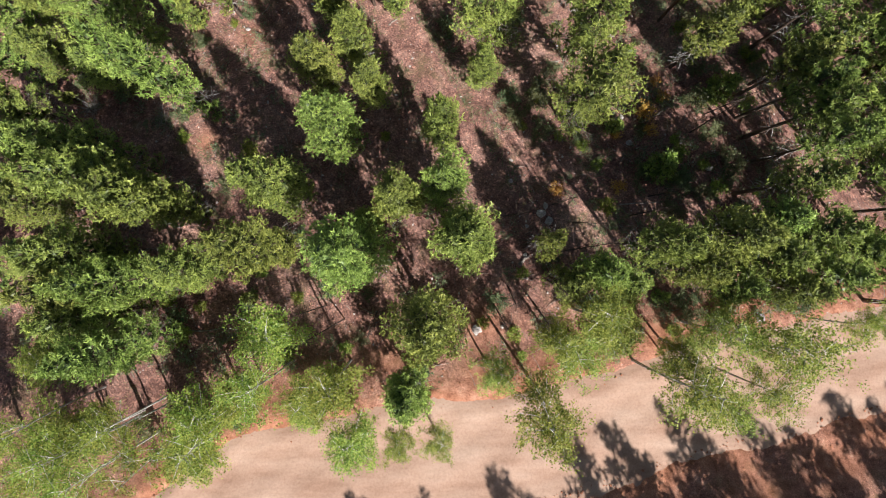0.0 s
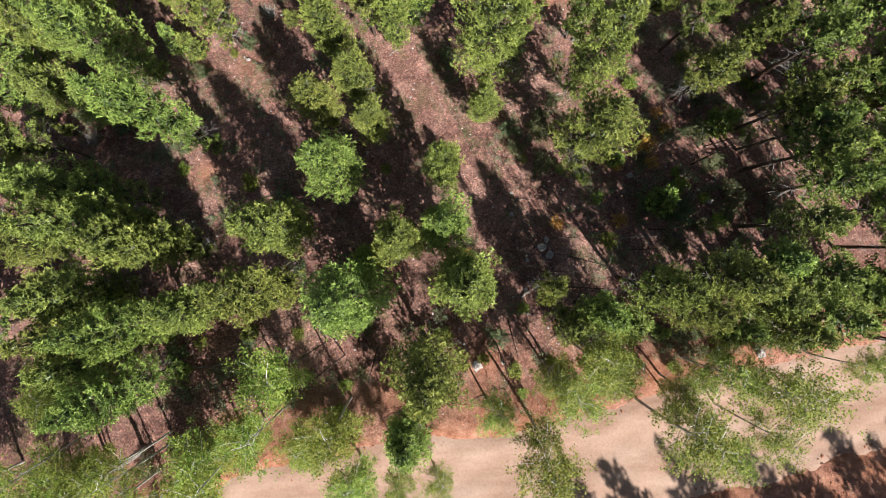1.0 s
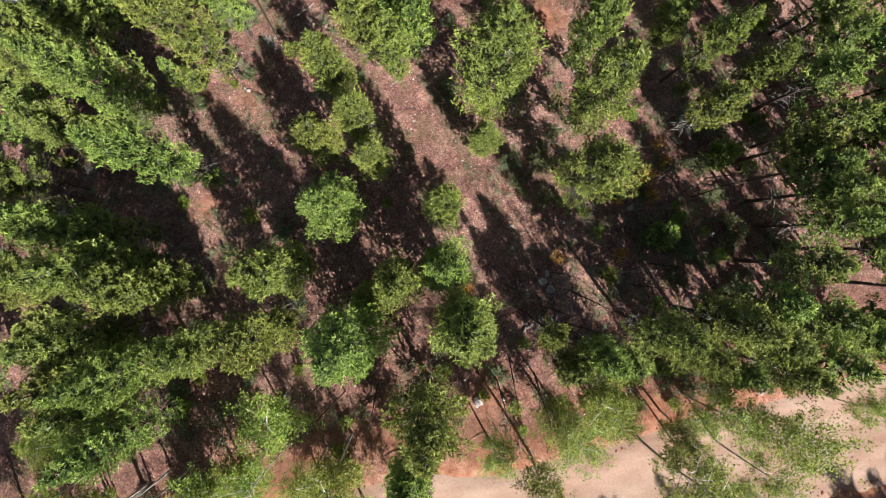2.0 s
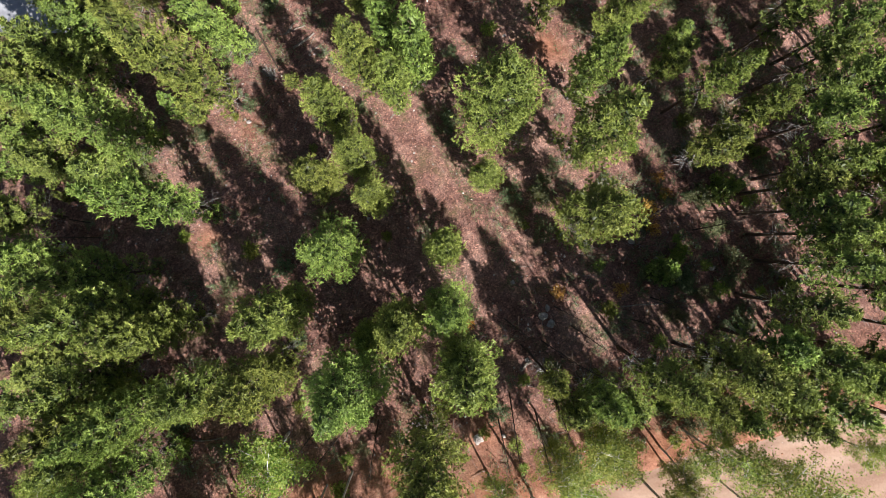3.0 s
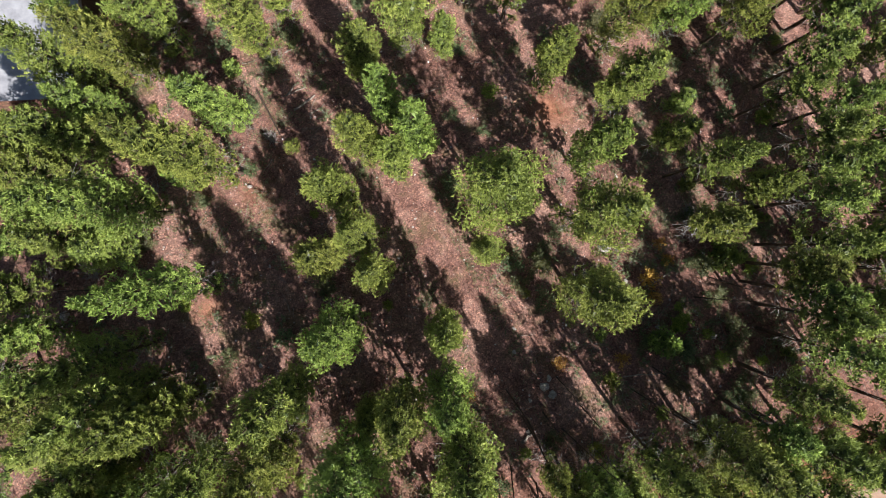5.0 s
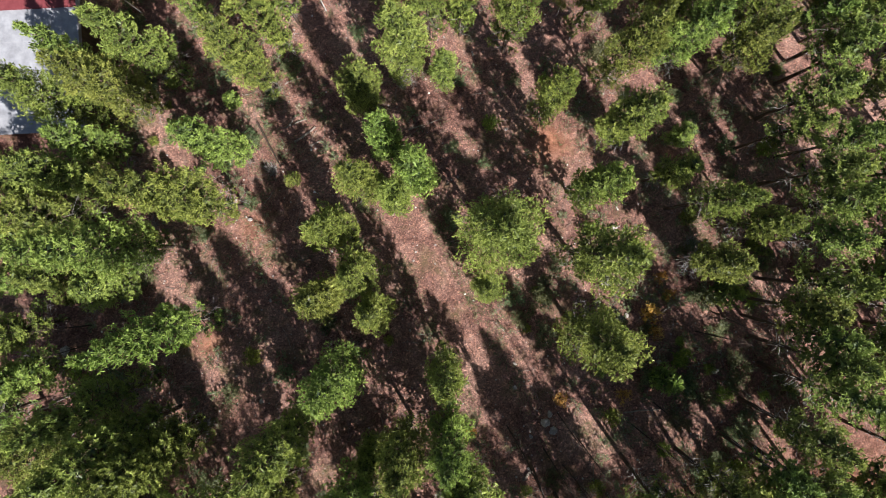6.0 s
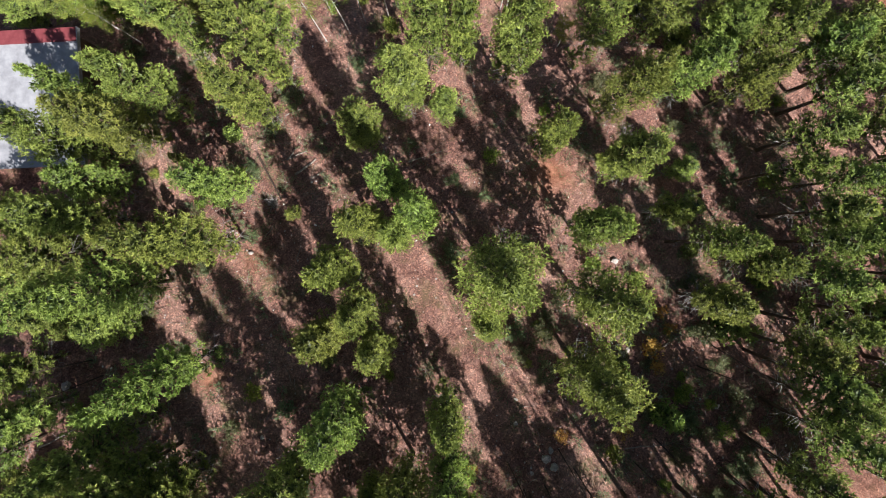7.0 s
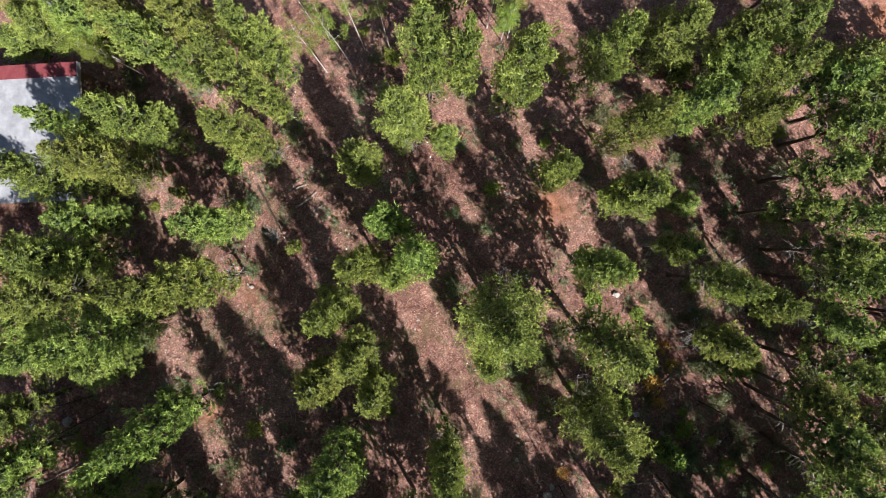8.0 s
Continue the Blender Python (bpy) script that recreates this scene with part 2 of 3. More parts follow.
def make_ground():
    fx, fy = np.arange(-38, 38.01, 0.32), np.arange(-24, 48.01, 0.32)
    out = np.array([44, 52, 66, 90, 140, 260, 600, 1500.])
    gx = np.concatenate([-out[::-1], fx, out])
    gy = np.concatenate([-out[::-1] + 12, fy, out + 8])
    X, Y = np.meshgrid(gx, gy)
    Z = ground_z(X, Y)
    e = edge_y(X) - Y
    inside = (e > 0.15) & (e < ROAD_W - 0.15)
    bed = np.clip((e + 0.1) / 1.1, 0, 1) * np.clip((ROAD_W + 0.3 - e) / 1.3, 0, 1)
    Z = Z + lumps(X, Y, 0.09) * (1 - bed) - 0.16 * bed * bed * (3 - 2 * bed)
    rng = np.random.default_rng(4)
    fine = (np.abs(X) < 38) & (Y > -24) & (Y < 48) & ~inside
    Z = Z + np.where(fine, rng.normal(0, 0.022, Z.shape), 0)
    ny, nx = X.shape
    verts = np.stack([X, Y, Z], -1).reshape(-1, 3)
    i = (np.arange(ny - 1)[:, None] * nx + np.arange(nx - 1)[None]).ravel()
    me = mesh_of("ground", verts, np.stack([i, i + 1, i + nx + 1, i + nx], 1), M_GROUND, True)
    near = np.exp(-(np.clip(-e, 0, 99) / 3.3) ** 2) * (e < ROAD_W / 2) + np.exp(-np.clip(e - ROAD_W, 0, 99) / 6.0) * (e >= ROAD_W / 2)
    wob = 0.8 + 0.4 * np.sin(X * 0.8 + 2 * np.sin(Y * 0.6)) * np.sin(Y * 1.1 + X * 0.3)
    for bx, by, r, k in [(34.8, 36.3, 2.6, 1.0), (7.5, 21.7, 1.6, 0.8), (-16.4, 7.3, 0.9, 0.9), (-14.0, 15.2, 1.2, 0.5), (16.3, 21.1, 1.3, 0.5), (2.7, -4.3, 1.6, 0.5)]:
        near = near + k * np.exp(-((X - bx) ** 2 + (Y - by) ** 2) / (r * r))
    at = me.attributes.new("soil", "FLOAT", "POINT")
    at.data.foreach_set("value", np.clip(near * wob, 0, 1).ravel().astype(np.float32))
    tagged(new("ground", me), "reddish brown forest floor of needles, soil and moss on a slope", "ground", kind="structure")


def make_road():
    xs = np.arange(-60, 70.01, 0.3)
    vs = np.linspace(0, 1, 36)
    rng = np.random.default_rng(5)
    X, V = np.meshgrid(xs, vs, indexing="ij")
    lo = 0.25 * np.sin(xs * 0.7) + 0.12 * np.sin(xs * 1.9 + 1) - 0.35
    hi = 0.35 * np.sin(xs * 0.6 + 2) + 0.2 * np.sin(xs * 1.7) + 0.6
    E = lo[:, None] * (1 - V) + (ROAD_W + hi[:, None]) * V
    Y = edge_y(X) - E
    rise = np.clip(np.minimum(V, 1 - V) / 0.16, 0, 1)
    Z = ground_z(X, Y) + 0.02 - 0.16 * (1 - rise * rise * (3 - 2 * rise))
    Z += (0.035 * np.sin(E * 1.9 + 0.5 * np.sin(X * 0.4)) + 0.012 * np.sin(X * 2.1 + E * 3)) * rise + 0.02 * rng.normal(0, 1, Z.shape) * (1 - rise)
    nx, ny = X.shape
    i = (np.arange(nx - 1)[:, None] * ny + np.arange(ny - 1)[None]).ravel()
    me = mesh_of("road", np.stack([X, Y, Z], -1).reshape(-1, 3), np.stack([i, i + 1, i + ny + 1, i + ny], 1)[:, ::-1], M_ROAD, True)
    tagged(new("road", me), "pale orange dirt road of packed sand along the slope", "road", kind="structure")


make_ground()
make_road()


# ---- trees ----
def woody(name, root, stem, limbs, dry, bark, label=""):
    """The wood of a tree: stem and limbs as one part, the bare grey dead branches as another."""
    k = len(stem[0])
    me = mesh_of(name, stem[0] + limbs[0], stem[1] + [tuple(i + k for i in f) for f in limbs[1]], bark)
    part("trunk", me, bark, root, label)
    if dry[0]:
        part("dead_wood", mesh_of(name + "_dead", dry[0], dry[1], M_DRY), M_DRY, root, "bare grey dead branches")["kind"] = "stuff"


def pine(seed, high, wide, low, ragged, dead, dense=1.0, needles=8, spread=0.145):
    """A pine: its height, its crown's radius, and where the crown begins, as a share of its height. Whorls of upturned boughs,
    each a flat spray of side shoots that end in tufts of needles."""
    rng = np.random.default_rng(seed)
    root = new("pine_tree")
    root["size"] = (high, wide)
    bend = rng.normal(0, 0.10, 2)
    axis = lambda s: np.array([bend[0] * math.sin(s * 2.6), bend[1] * math.sin(s * 3.1 + 0.4) - bend[1] * math.sin(0.4), s * high])
    thick = 0.011 * high
    stem = tubes(rng, [([axis(s) - (np.array([0, 0, 0.3]) if s == 0 else 0) for s in np.linspace(0, 0.985, 12)], thick, 0.015)], 8)
    limbs, dry, P, W, S, C, inner = [], [], [], [], [], [], []
    crown = high * (1 - low)
    whorls = int(crown / 0.40 * dense)
    lobes = rng.uniform(0, 2 * math.pi, 3)
    for i in range(whorls):
        s = ((i + rng.uniform(0.1, 0.9)) / whorls) ** 0.92
        h = low + (0.985 - low) * s
        down = (1 - s) * crown
        full = 0.86 * min(1.0, (down + 0.10) / (3.2 * wide)) ** 0.72 * (0.80 + 0.20 * min(1, s / 0.25))
        boughs = rng.integers(4, 7) if s < 0.85 else rng.integers(3, 6)
        turn = rng.uniform(0, 6.28)
        for b in range(boughs):
            a = turn + 6.283 * b / boughs + rng.normal(0, 0.22)
            uneven = 1 + ragged * (0.6 * math.sin(a * 2 + lobes[0] + h * 9) + 0.6 * math.sin(a * 3 + lobes[1] - h * 13))
            r = wide * full * uneven * rng.uniform(0.66, 1.14)
            rise = rng.uniform(0.0, 0.30) + 0.65 * s * s
            d = np.array([math.cos(a), math.sin(a), rise])
            p0 = axis(h) + np.array([0, 0, rng.normal(0, 0.08)])
            lift = np.array([0, 0, 0.16 * r])
            pts = [p0, p0 + d * r * 0.55 - lift * 0.3, p0 + d * r + lift]
            bare = s < 0.4 and rng.uniform() < dead * (1.25 - s * 2.9)
            side = np.array([-d[1], d[0], 0])
            if bare:
                pts[1], pts[2] = pts[1] + rng.normal(0, 0.08, 3), pts[2] + rng.normal(0, 0.16, 3)
                dry.append((pts, 0.017, 0.004))
                for j in range(max(3, int(4 * r))):
                    g = p0 + d * r * (0.35 + 0.6 * rng.uniform())
                    way = side * rng.choice((-1, 1)) * rng.uniform(0.12, 0.5) + d * rng.uniform(0.05, 0.4) + rng.normal(0, 0.13, 3)
                    dry.append(([g, g + way], 0.008, 0.004))
                continue
            limbs.append((pts, 0.022 + 0.012 * (1 - s), 0.004))
            age = rng.uniform(0.74, 1.14)
            inner += [p0 + d * r * u + side * r * rng.normal(0, 0.12) for u in rng.uniform(0.12, 0.72, 3 if r > 0.5 else 1)]
            k = max(2, int(1.5 + 3.8 * r))
            for j in range(k + 1):
                u = 1.0 if j == k else 0.42 + 0.56 * (j + rng.uniform(0.2, 0.8)) / k
                base = p0 + d * r * u + lift * (u * u - 0.25 * (1 - u))
                reach = 0.0 if j == k else (0.16 + 0.40 * (1.05 - u)) * r * rng.uniform(0.6, 1.1)
                for hand in ((0,) if j == k else (-1, 1)):
                    out = d * (0.6 if hand else 1.0) + side * hand * 0.8
                    q = base + out * reach + np.array([0, 0, 0.25 * reach]) + rng.normal(0, 0.04, 3)
                    way = out * 0.6 + np.array([0, 0, 0.85]) + rng.normal(0, 0.25, 3)
                    way /= np.linalg.norm(way)
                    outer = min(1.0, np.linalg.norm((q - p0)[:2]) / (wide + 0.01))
                    # depth put into the tone: darker towards the trunk and lower down
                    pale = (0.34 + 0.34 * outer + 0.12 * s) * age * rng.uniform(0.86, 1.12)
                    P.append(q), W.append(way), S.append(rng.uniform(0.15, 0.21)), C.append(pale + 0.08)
                    if reach > 0.20:
                        P.append(base + out * reach * 0.5 + rng.normal(0, 0.04, 3)), W.append(way), S.append(rng.uniform(0.14, 0.20)), C.append(pale * 0.9)
    for _ in range(6):                                   # the leader
        P.append(axis(rng.uniform(0.96, 1.0)) + rng.normal(0, 0.05, 3)), W.append(np.array([0, 0, 1.0])), S.append(0.22), C.append(0.8)
    if low > 0.25:                                       # bare stubs below the crown
        for _ in range(22):
            p0, a, r = axis(rng.uniform(low * 0.4, low)), rng.uniform(0, 6.28), rng.uniform(0.3, 1.0)
            dry.append(([p0, p0 + np.array([math.cos(a), math.sin(a), 0.0]) * r * 0.6, p0 + np.array([math.cos(a), math.sin(a), -0.25]) * r], 0.016, 0.004))
    woody("pine_trunk", root, stem, tubes(rng, limbs, 3), tubes(rng, dry, 3), M_BARK)
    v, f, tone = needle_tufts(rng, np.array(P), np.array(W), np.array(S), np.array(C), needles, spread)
    # large needles filling the crown, their dark tone painted for the shade inside
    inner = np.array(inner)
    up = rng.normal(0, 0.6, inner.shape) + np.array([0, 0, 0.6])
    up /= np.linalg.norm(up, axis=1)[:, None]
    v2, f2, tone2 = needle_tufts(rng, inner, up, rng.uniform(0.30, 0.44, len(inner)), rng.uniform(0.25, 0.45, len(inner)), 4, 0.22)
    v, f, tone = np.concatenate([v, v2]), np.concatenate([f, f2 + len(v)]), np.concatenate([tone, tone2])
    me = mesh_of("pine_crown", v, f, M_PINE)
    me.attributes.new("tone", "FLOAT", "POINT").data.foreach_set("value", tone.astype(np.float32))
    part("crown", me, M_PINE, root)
    return root


def stand(proto, x, y, top, r, label, category="pine tree", group="", lean=(0, 0)):
    high, wide = proto["size"]
    z = float(floor_z(x, y))
    m = pose(x, y, z - 0.05, lean[0], lean[1], (x * 77 + y * 131) % 360)
    m = m @ Matrix.Diagonal((r / wide, r / wide, max(1.0, top - z) / high, 1))
    ob = copy_thing(proto, m)
    del ob["size"]
    return tagged(ob, label, category, group)


# height, crown radius, start of the crown, raggedness, dead branches
FULL = [pine(11, 9, 1.05, 0.05, 0.24, 0.4), pine(12, 10, 1.25, 0.08, 0.26, 0.5), pine(18, 12, 1.3, 0.10, 0.24, 0.6),
        pine(13, 13, 1.5, 0.06, 0.22, 0.6), pine(14, 12.5, 1.6, 0.10, 0.28, 0.7), pine(15, 13, 1.75, 0.07, 0.25, 0.5),
        pine(16, 14.5, 2.1, 0.08, 0.24, 0.5), pine(17, 14.5, 2.35, 0.08, 0.28, 0.5)]
MID = [pine(21, 10, 1.1, 0.26, 0.18, 0.6, 0.95), pine(22, 13, 1.4, 0.30, 0.20, 0.6, 0.95), pine(23, 12, 1.35, 0.26, 0.18, 0.7, 0.95),
       pine(24, 12, 1.6, 0.34, 0.20, 0.7, 0.95), pine(25, 13, 1.8, 0.25, 0.22, 0.5, 0.95)]
HIGH = [pine(31, 11.5, 1.4, 0.50, 0.24, 0.5, 0.9), pine(32, 11.5, 1.25, 0.55, 0.26, 0.6, 0.9), pine(33, 12, 1.55, 0.46, 0.24, 0.5, 0.9)]
YOUNG = [pine(61, 3.4, 0.9, 0.03, 0.2, 0.1, 0.9, 6, 0.2), pine(62, 3.0, 0.75, 0.03, 0.25, 0.1, 0.9, 6, 0.2)]
FAR = [pine(51, 12, 1.6, 0.3, 0.25, 0.2, 0.5, 4, 0.34), pine(52, 12, 1.6, 0.4, 0.3, 0.2, 0.5, 4, 0.34), pine(53, 12, 1.6, 0.15, 0.25, 0.2, 0.5, 4, 0.34)]
KIND = {"O": (FAR, "green pine tree at the edge of the wood"),
        "F": (FULL, "full green pine tree branched almost to the ground"),
        "M": (MID, "green pine tree with a bare lower trunk"),
        "Y": (YOUNG, "young pine tree in the undergrowth"),
        "S": (HIGH, "slender pine tree with a high narrow crown")}
# x, y, height of the tip, crown radius, kind
PINES = """
-6.2 6.95 15.7 1.72 F; -6.8 15.25 13.5 1.35 F; -5.35 12.5 11.5 1.45 F; -7.65 11.1 11.6 1.35 F; -4.45 10.15 10.3 1.2 F
-15.6 9.5 18.0 1.4 F; -19.7 14.05 16.4 2.0 F; -24.4 12.2 9.4 1.5 F; -14.7 17.0 18.0 1.5 F; -14.35 20.4 11.9 1.35 F
-22.8 20.8 9.4 1.4 F; -21.5 24.2 11.0 1.65 F; -19.8 26.8 10.7 1.75 F; -12.7 26.0 12.4 1.4 F; -11.5 28.5 15.8 1.3 F
-11.4 31.3 13.4 1.4 F; -17.4 30.8 12.9 1.4 F; -21.2 34.0 8.0 1.7 F; -16.8 33.8 10.4 1.5 F; -26.2 35.4 5.6 1.6 F; -29.5 36.2 4.6 1.6 F; -24.9 26.9 8.3 1.1 F; -28.6 34.4 3.8 1.5 F; -24.6 34.2 6.6 1.5 F; -31.6 34.0 1.2 1.3 F; -20.4 36.6 6.0 1.5 F
27.6 30.0 8.0 1.7 S; 27.4 24.6 8.6 1.7 S; 28.2 21.6 9.4 1.6 S; 24.2 29.4 8.6 1.6 S; 21.6 30.4 8.2 1.7 F; 29.5 31.5 6.0 1.7 S; -3.05 27.1 10.0 1.8 F; -5.4 24.4 9.2 1.45 F
-0.26 26.3 5.4 1.05 F; -1.35 30.1 15.6 1.6 F; 1.0 30.3 13.4 1.1 F; 4.3 29.0 15.9 1.6 F; 9.7 31.0 11.9 1.6 F
6.75 23.7 10.4 1.25 F; 11.65 22.3 10.8 1.6 F; 11.4 26.4 12.7 1.6 F; 16.0 28.1 9.1 1.6 F; 19.7 27.3 9.0 1.6 M
9.0 17.85 13.0 1.4 F; 14.4 18.9 8.8 1.1 M; 16.4 21.9 3.2 0.9 M; 15.9 16.85 12.8 1.25 M; 19.4 15.6 10.2 1.3 M
16.5 13.2 10.6 1.45 M; 8.75 13.75 15.9 1.9 F; 2.8 15.05 17.3 2.55 F; 2.55 11.6 8.4 1.1 F; 8.4 9.0 15.2 1.95 F
-0.1 7.05 14.9 1.2 F; -9.05 3.3 17.0 1.6 F; -15.6 2.2 14.9 1.3 F; -16.2 2.8 17.0 1.5 F; -17.8 3.4 18.6 1.6 F
-19.4 5.3 16.6 1.6 F; -9.8 0.25 18.4 1.55 F; -5.1 -0.3 18.4 2.3 F; -4.6 1.6 10.0 1.0 F; -2.25 2.8 16.2 1.45 F
0.1 3.5 16.1 1.5 F; 1.2 0.4 17.5 1.8 F; -0.9 -3.75 20.1 1.9 F; -13.6 -0.8 15.8 1.4 F; -16.2 -1.6 18.8 1.6 F
-16.7 -5.1 18.2 1.7 F; -24.6 -0.8 8.4 1.6 F; 15.2 0.7 16.2 1.65 M; 11.5 0.4 17.0 1.65 M; 10.4 -1.9 11.8 1.4 M; 5.4 0.3 15.8 0.85 S
8.6 -1.2 14.8 1.3 M; 18.8 -2.2 14.5 1.5 M; 16.0 -2.0 13.6 1.4 M; 22.6 -0.2 13.6 1.5 M
20.6 -1.4 14.6 1.6 S; 20.2 1.0 14.8 1.6 S; 20.0 3.8 14.0 1.6 S; 21.6 6.1 13.9 1.6 S; 21.2 7.9 13.6 1.5 S
20.8 9.3 13.4 1.4 S; 20.4 10.7 12.6 1.4 S; 22.1 11.9 12.4 1.5 S; 22.3 14.6 11.8 1.5 S; 23.2 16.9 11.0 1.5 S
23.0 18.7 10.6 1.5 S; 21.5 21.4 9.6 1.4 S; 23.4 23.8 9.0 1.7 S; 26.2 28.4 8.2 1.8 S; 25.2 26.6 8.2 1.7 S
24.6 20.8 9.4 1.5 S; 24.8 4.6 13.2 1.5 S; 25.2 8.4 12.4 1.5 S; 25.4 0.6 12.6 1.5 S; 26.0 12.4 11.2 1.5 S
15.0 33.2 7.4 1.9 F; 19.9 33.1 7.2 2.0 F; 22.4 33.5 7.0 1.9 M; 18.0 30.6 8.4 1.8 M; 25.6 31.0 7.0 1.8 M
-22.6 18.4 12.6 1.5 F; -21.6 11.6 8.6 1.4 F; -24.3 23.4 12.2 1.9 F; -26.6 18.4 12.0 1.9 F; -27.2 14.6 11.0 1.8 F
-19.2 -0.1 17.0 1.8 F; -18.6 -2.2 17.4 1.7 F; -18.4 -3.6 16.6 1.7 F; -25.0 16.0 10.4 1.7 F; -25.4 6.4 11.6 1.5 F
-23.6 2.8 13.0 1.7 F; 13.6 -0.9 15.2 1.5 M; 17.6 -0.4 14.4 1.6 M
18.4 1.6 13.2 1.5 S; -1.9 -7.6 15.9 1.25 F; 7.0 -1.8 13.2 1.4 M; -3.65 20.5 13.7 1.2 F
-5.05 18.0 14.4 1.2 F; -1.85 18.6 14.2 1.25 F; -3.3 17.4 10.6 1.15 F; -26.4 9.0 11.4 1.5 F; -27.8 12.2 11.0 1.6 F; -27.2 3.8 13.0 1.6 F; -27.4 -2.4 14.0 1.7 F
26.8 2.4 13.0 1.5 S; 27.0 6.6 12.6 1.5 S; 27.6 10.4 12.0 1.5 S; 26.6 -1.8 13.4 1.6 S; 28.0 14.8 11.4 1.5 S
"""


def nearest(protos, r, i):
    """One of the trees of that size, by turns."""
    best = sorted(protos, key=lambda p: abs(p["size"][1] - r))[:3]
    best = [p for p in best if abs(p["size"][1] - r) < 0.35] or best[:1]
    return best[i % len(best)]


def plant_pines():
    rows = [r.split() for r in PINES.replace("\n", ";").split(";") if r.strip()]
    for i, (x, y, top, r, k) in enumerate(rows):
        protos, label = KIND[k]
        r = float(r) * (1.12 if k == "S" else 1.0)
        stand(nearest(protos, r, i), float(x), float(y), float(top) + 0.1, r, label, group="pines of the wood")
    rng = np.random.default_rng(70)
    clear = [(-2.5, 20, 2.6), (-0.5, 16, 2.4), (0.8, 12, 2.2), (2, 8, 2.0), (-14, 15.5, 2.0), (-16, 7, 2.0), (7.5, 21.5, 2.0), (15, 21.5, 1.8), (-10.5, 23, 2.6), (-12.4, 26.5, 2.0), (3, -4.5, 1.8)]
    made = 0
    while made < 24:
        x, y = rng.uniform(9, 27) * (1 if made % 3 else -1), rng.uniform(-5, 36)
        if any(math.hypot(x - a, y - b) < r for a, b, r in clear) or x < -25 and y > 21:
            continue
        made += 1
        h = rng.uniform(1.6, 4.6)
        stand(YOUNG[made % 2], x, y, float(floor_z(x, y)) + h, 0.28 * h * rng.uniform(0.8, 1.15), KIND["Y"][1], group="young pines")
    # the wood goes on past what is seen: the trees beyond the road shade it
    rng = np.random.default_rng(77)
    beyond = [(3.7, -12.7), (7.8, -10.3), (10.3, -10.0), (13.8, -8.4), (16.2, -11.1), (19.2, -9.2), (22.1, -10.5), (25.0, -8.2), (27.8, -8.9), (11.9, -11.2), (14.8, -12.2), (18.0, -12.4), (20.8, -12.0),
              (24.0, -12.2), (26.8, -12.4), (9.0, -13.2), (6.2, -14.6), (29.5, -8.0), (-10.4, -14.8), (-8.9, -15.0), (-18.1, -15.8), (-14.3, -15.7), (-4.5, -14.3), (-0.5, -14.7), (12.6, -14.2), (17.0, -14.4), (22.6, -14.2), (27.3, -14.4)]
    for i, (x, y) in enumerate(beyond):
        h = rng.uniform(11, 15)
        bx, by = x + 0.485 * h * 1.1, min(y - 0.875 * h * 1.1, float(edge_y(x + 0.53 * h)) - ROAD_W - 1.0)
        protos, label = KIND["O"]
        stand(protos[i % len(protos)], bx, by, float(floor_z(bx, by)) + h, rng.uniform(1.6, 2.2), label, group="pines of the wood")
    for i in range(26):
        x, y = rng.uniform(25.5, 40), -4 + 38 * i / 26 + rng.uniform(-1, 1)
        stand(FAR[i % 3], x, y, float(floor_z(x, y)) + rng.uniform(10, 14), rng.uniform(1.6, 2.2), KIND["O"][1], group="pines of the wood")
    for i in range(26):
        side = (0, 2, 1, 2, 0)[i % 5]
        x, y = ((rng.uniform(27.5, 37), rng.uniform(-3, 36)) if side == 0 else (rng.uniform(-37, -28), rng.uniform(-4, 20)) if side == 1
                else (rng.uniform(-16, 32), rng.uniform(36.5, 45)))
        protos, label = KIND["O"]
        stand(protos[i % 3], x, y, float(floor_z(x, y)) + rng.uniform(9, 13), rng.uniform(1.5, 2.0), label, group="pines of the wood")


plant_pines()


def birch(seed, dense=1.0, low=0.36):
    """A slender broadleaf tree, 10 m high, crown radius 1.6."""
    rng = np.random.default_rng(seed)
    root = new("birch_tree")
    root["size"] = (10.0, 1.6)
    bx, by = rng.normal(0, 0.3, 2)
    axis = lambda s: np.array([bx * s * s * 2, by * s * s * 2, s * 10.0])
    stem = tubes(rng, [([axis(s) - (np.array([0, 0, 0.3]) if s == 0 else 0) for s in np.linspace(0, 0.97, 12)], 0.095, 0.014)], 7)
    limbs, P = [], []
    n = int(46 * dense)
    for i in range(n):
        s = (i + rng.uniform()) / n
        h = low + (0.97 - low) * s
        a = i * 2.39996 + rng.normal(0, 0.5)
        r = 1.6 * (0.40 + 0.68 * math.sin(math.pi * min(1, 0.18 + 0.78 * s))) * rng.uniform(0.55, 1.2)
        d = np.array([math.cos(a), math.sin(a), rng.uniform(0.25, 0.9)])
        p0 = axis(h)
        end = p0 + d * r
        limbs.append(([p0, p0 + d * r * 0.55 + rng.normal(0, 0.06, 3), end], 0.020, 0.005))
        for j in range(int(7 + 6 * rng.uniform())):
            u = rng.uniform(0.3, 1.1)
            c = p0 + d * r * u + rng.normal(0, 0.22, 3)
            k = rng.integers(16, 30)
            P.append(c + rng.normal(0, 0.13, (k, 3)) * np.array([1, 1, 1.2]) - np.array([0, 0, 0.12]) * rng.uniform(0, 1, (k, 1)))
    woody("birch_trunk", root, stem, tubes(rng, limbs, 3), ([], []), M_BIRCH, "pale whitish bark")
    v, f = leaves(rng, np.concatenate(P), 0.050)
    part("crown", mesh_of("birch_crown", v, f, M_LEAF), M_LEAF, root)
    return root


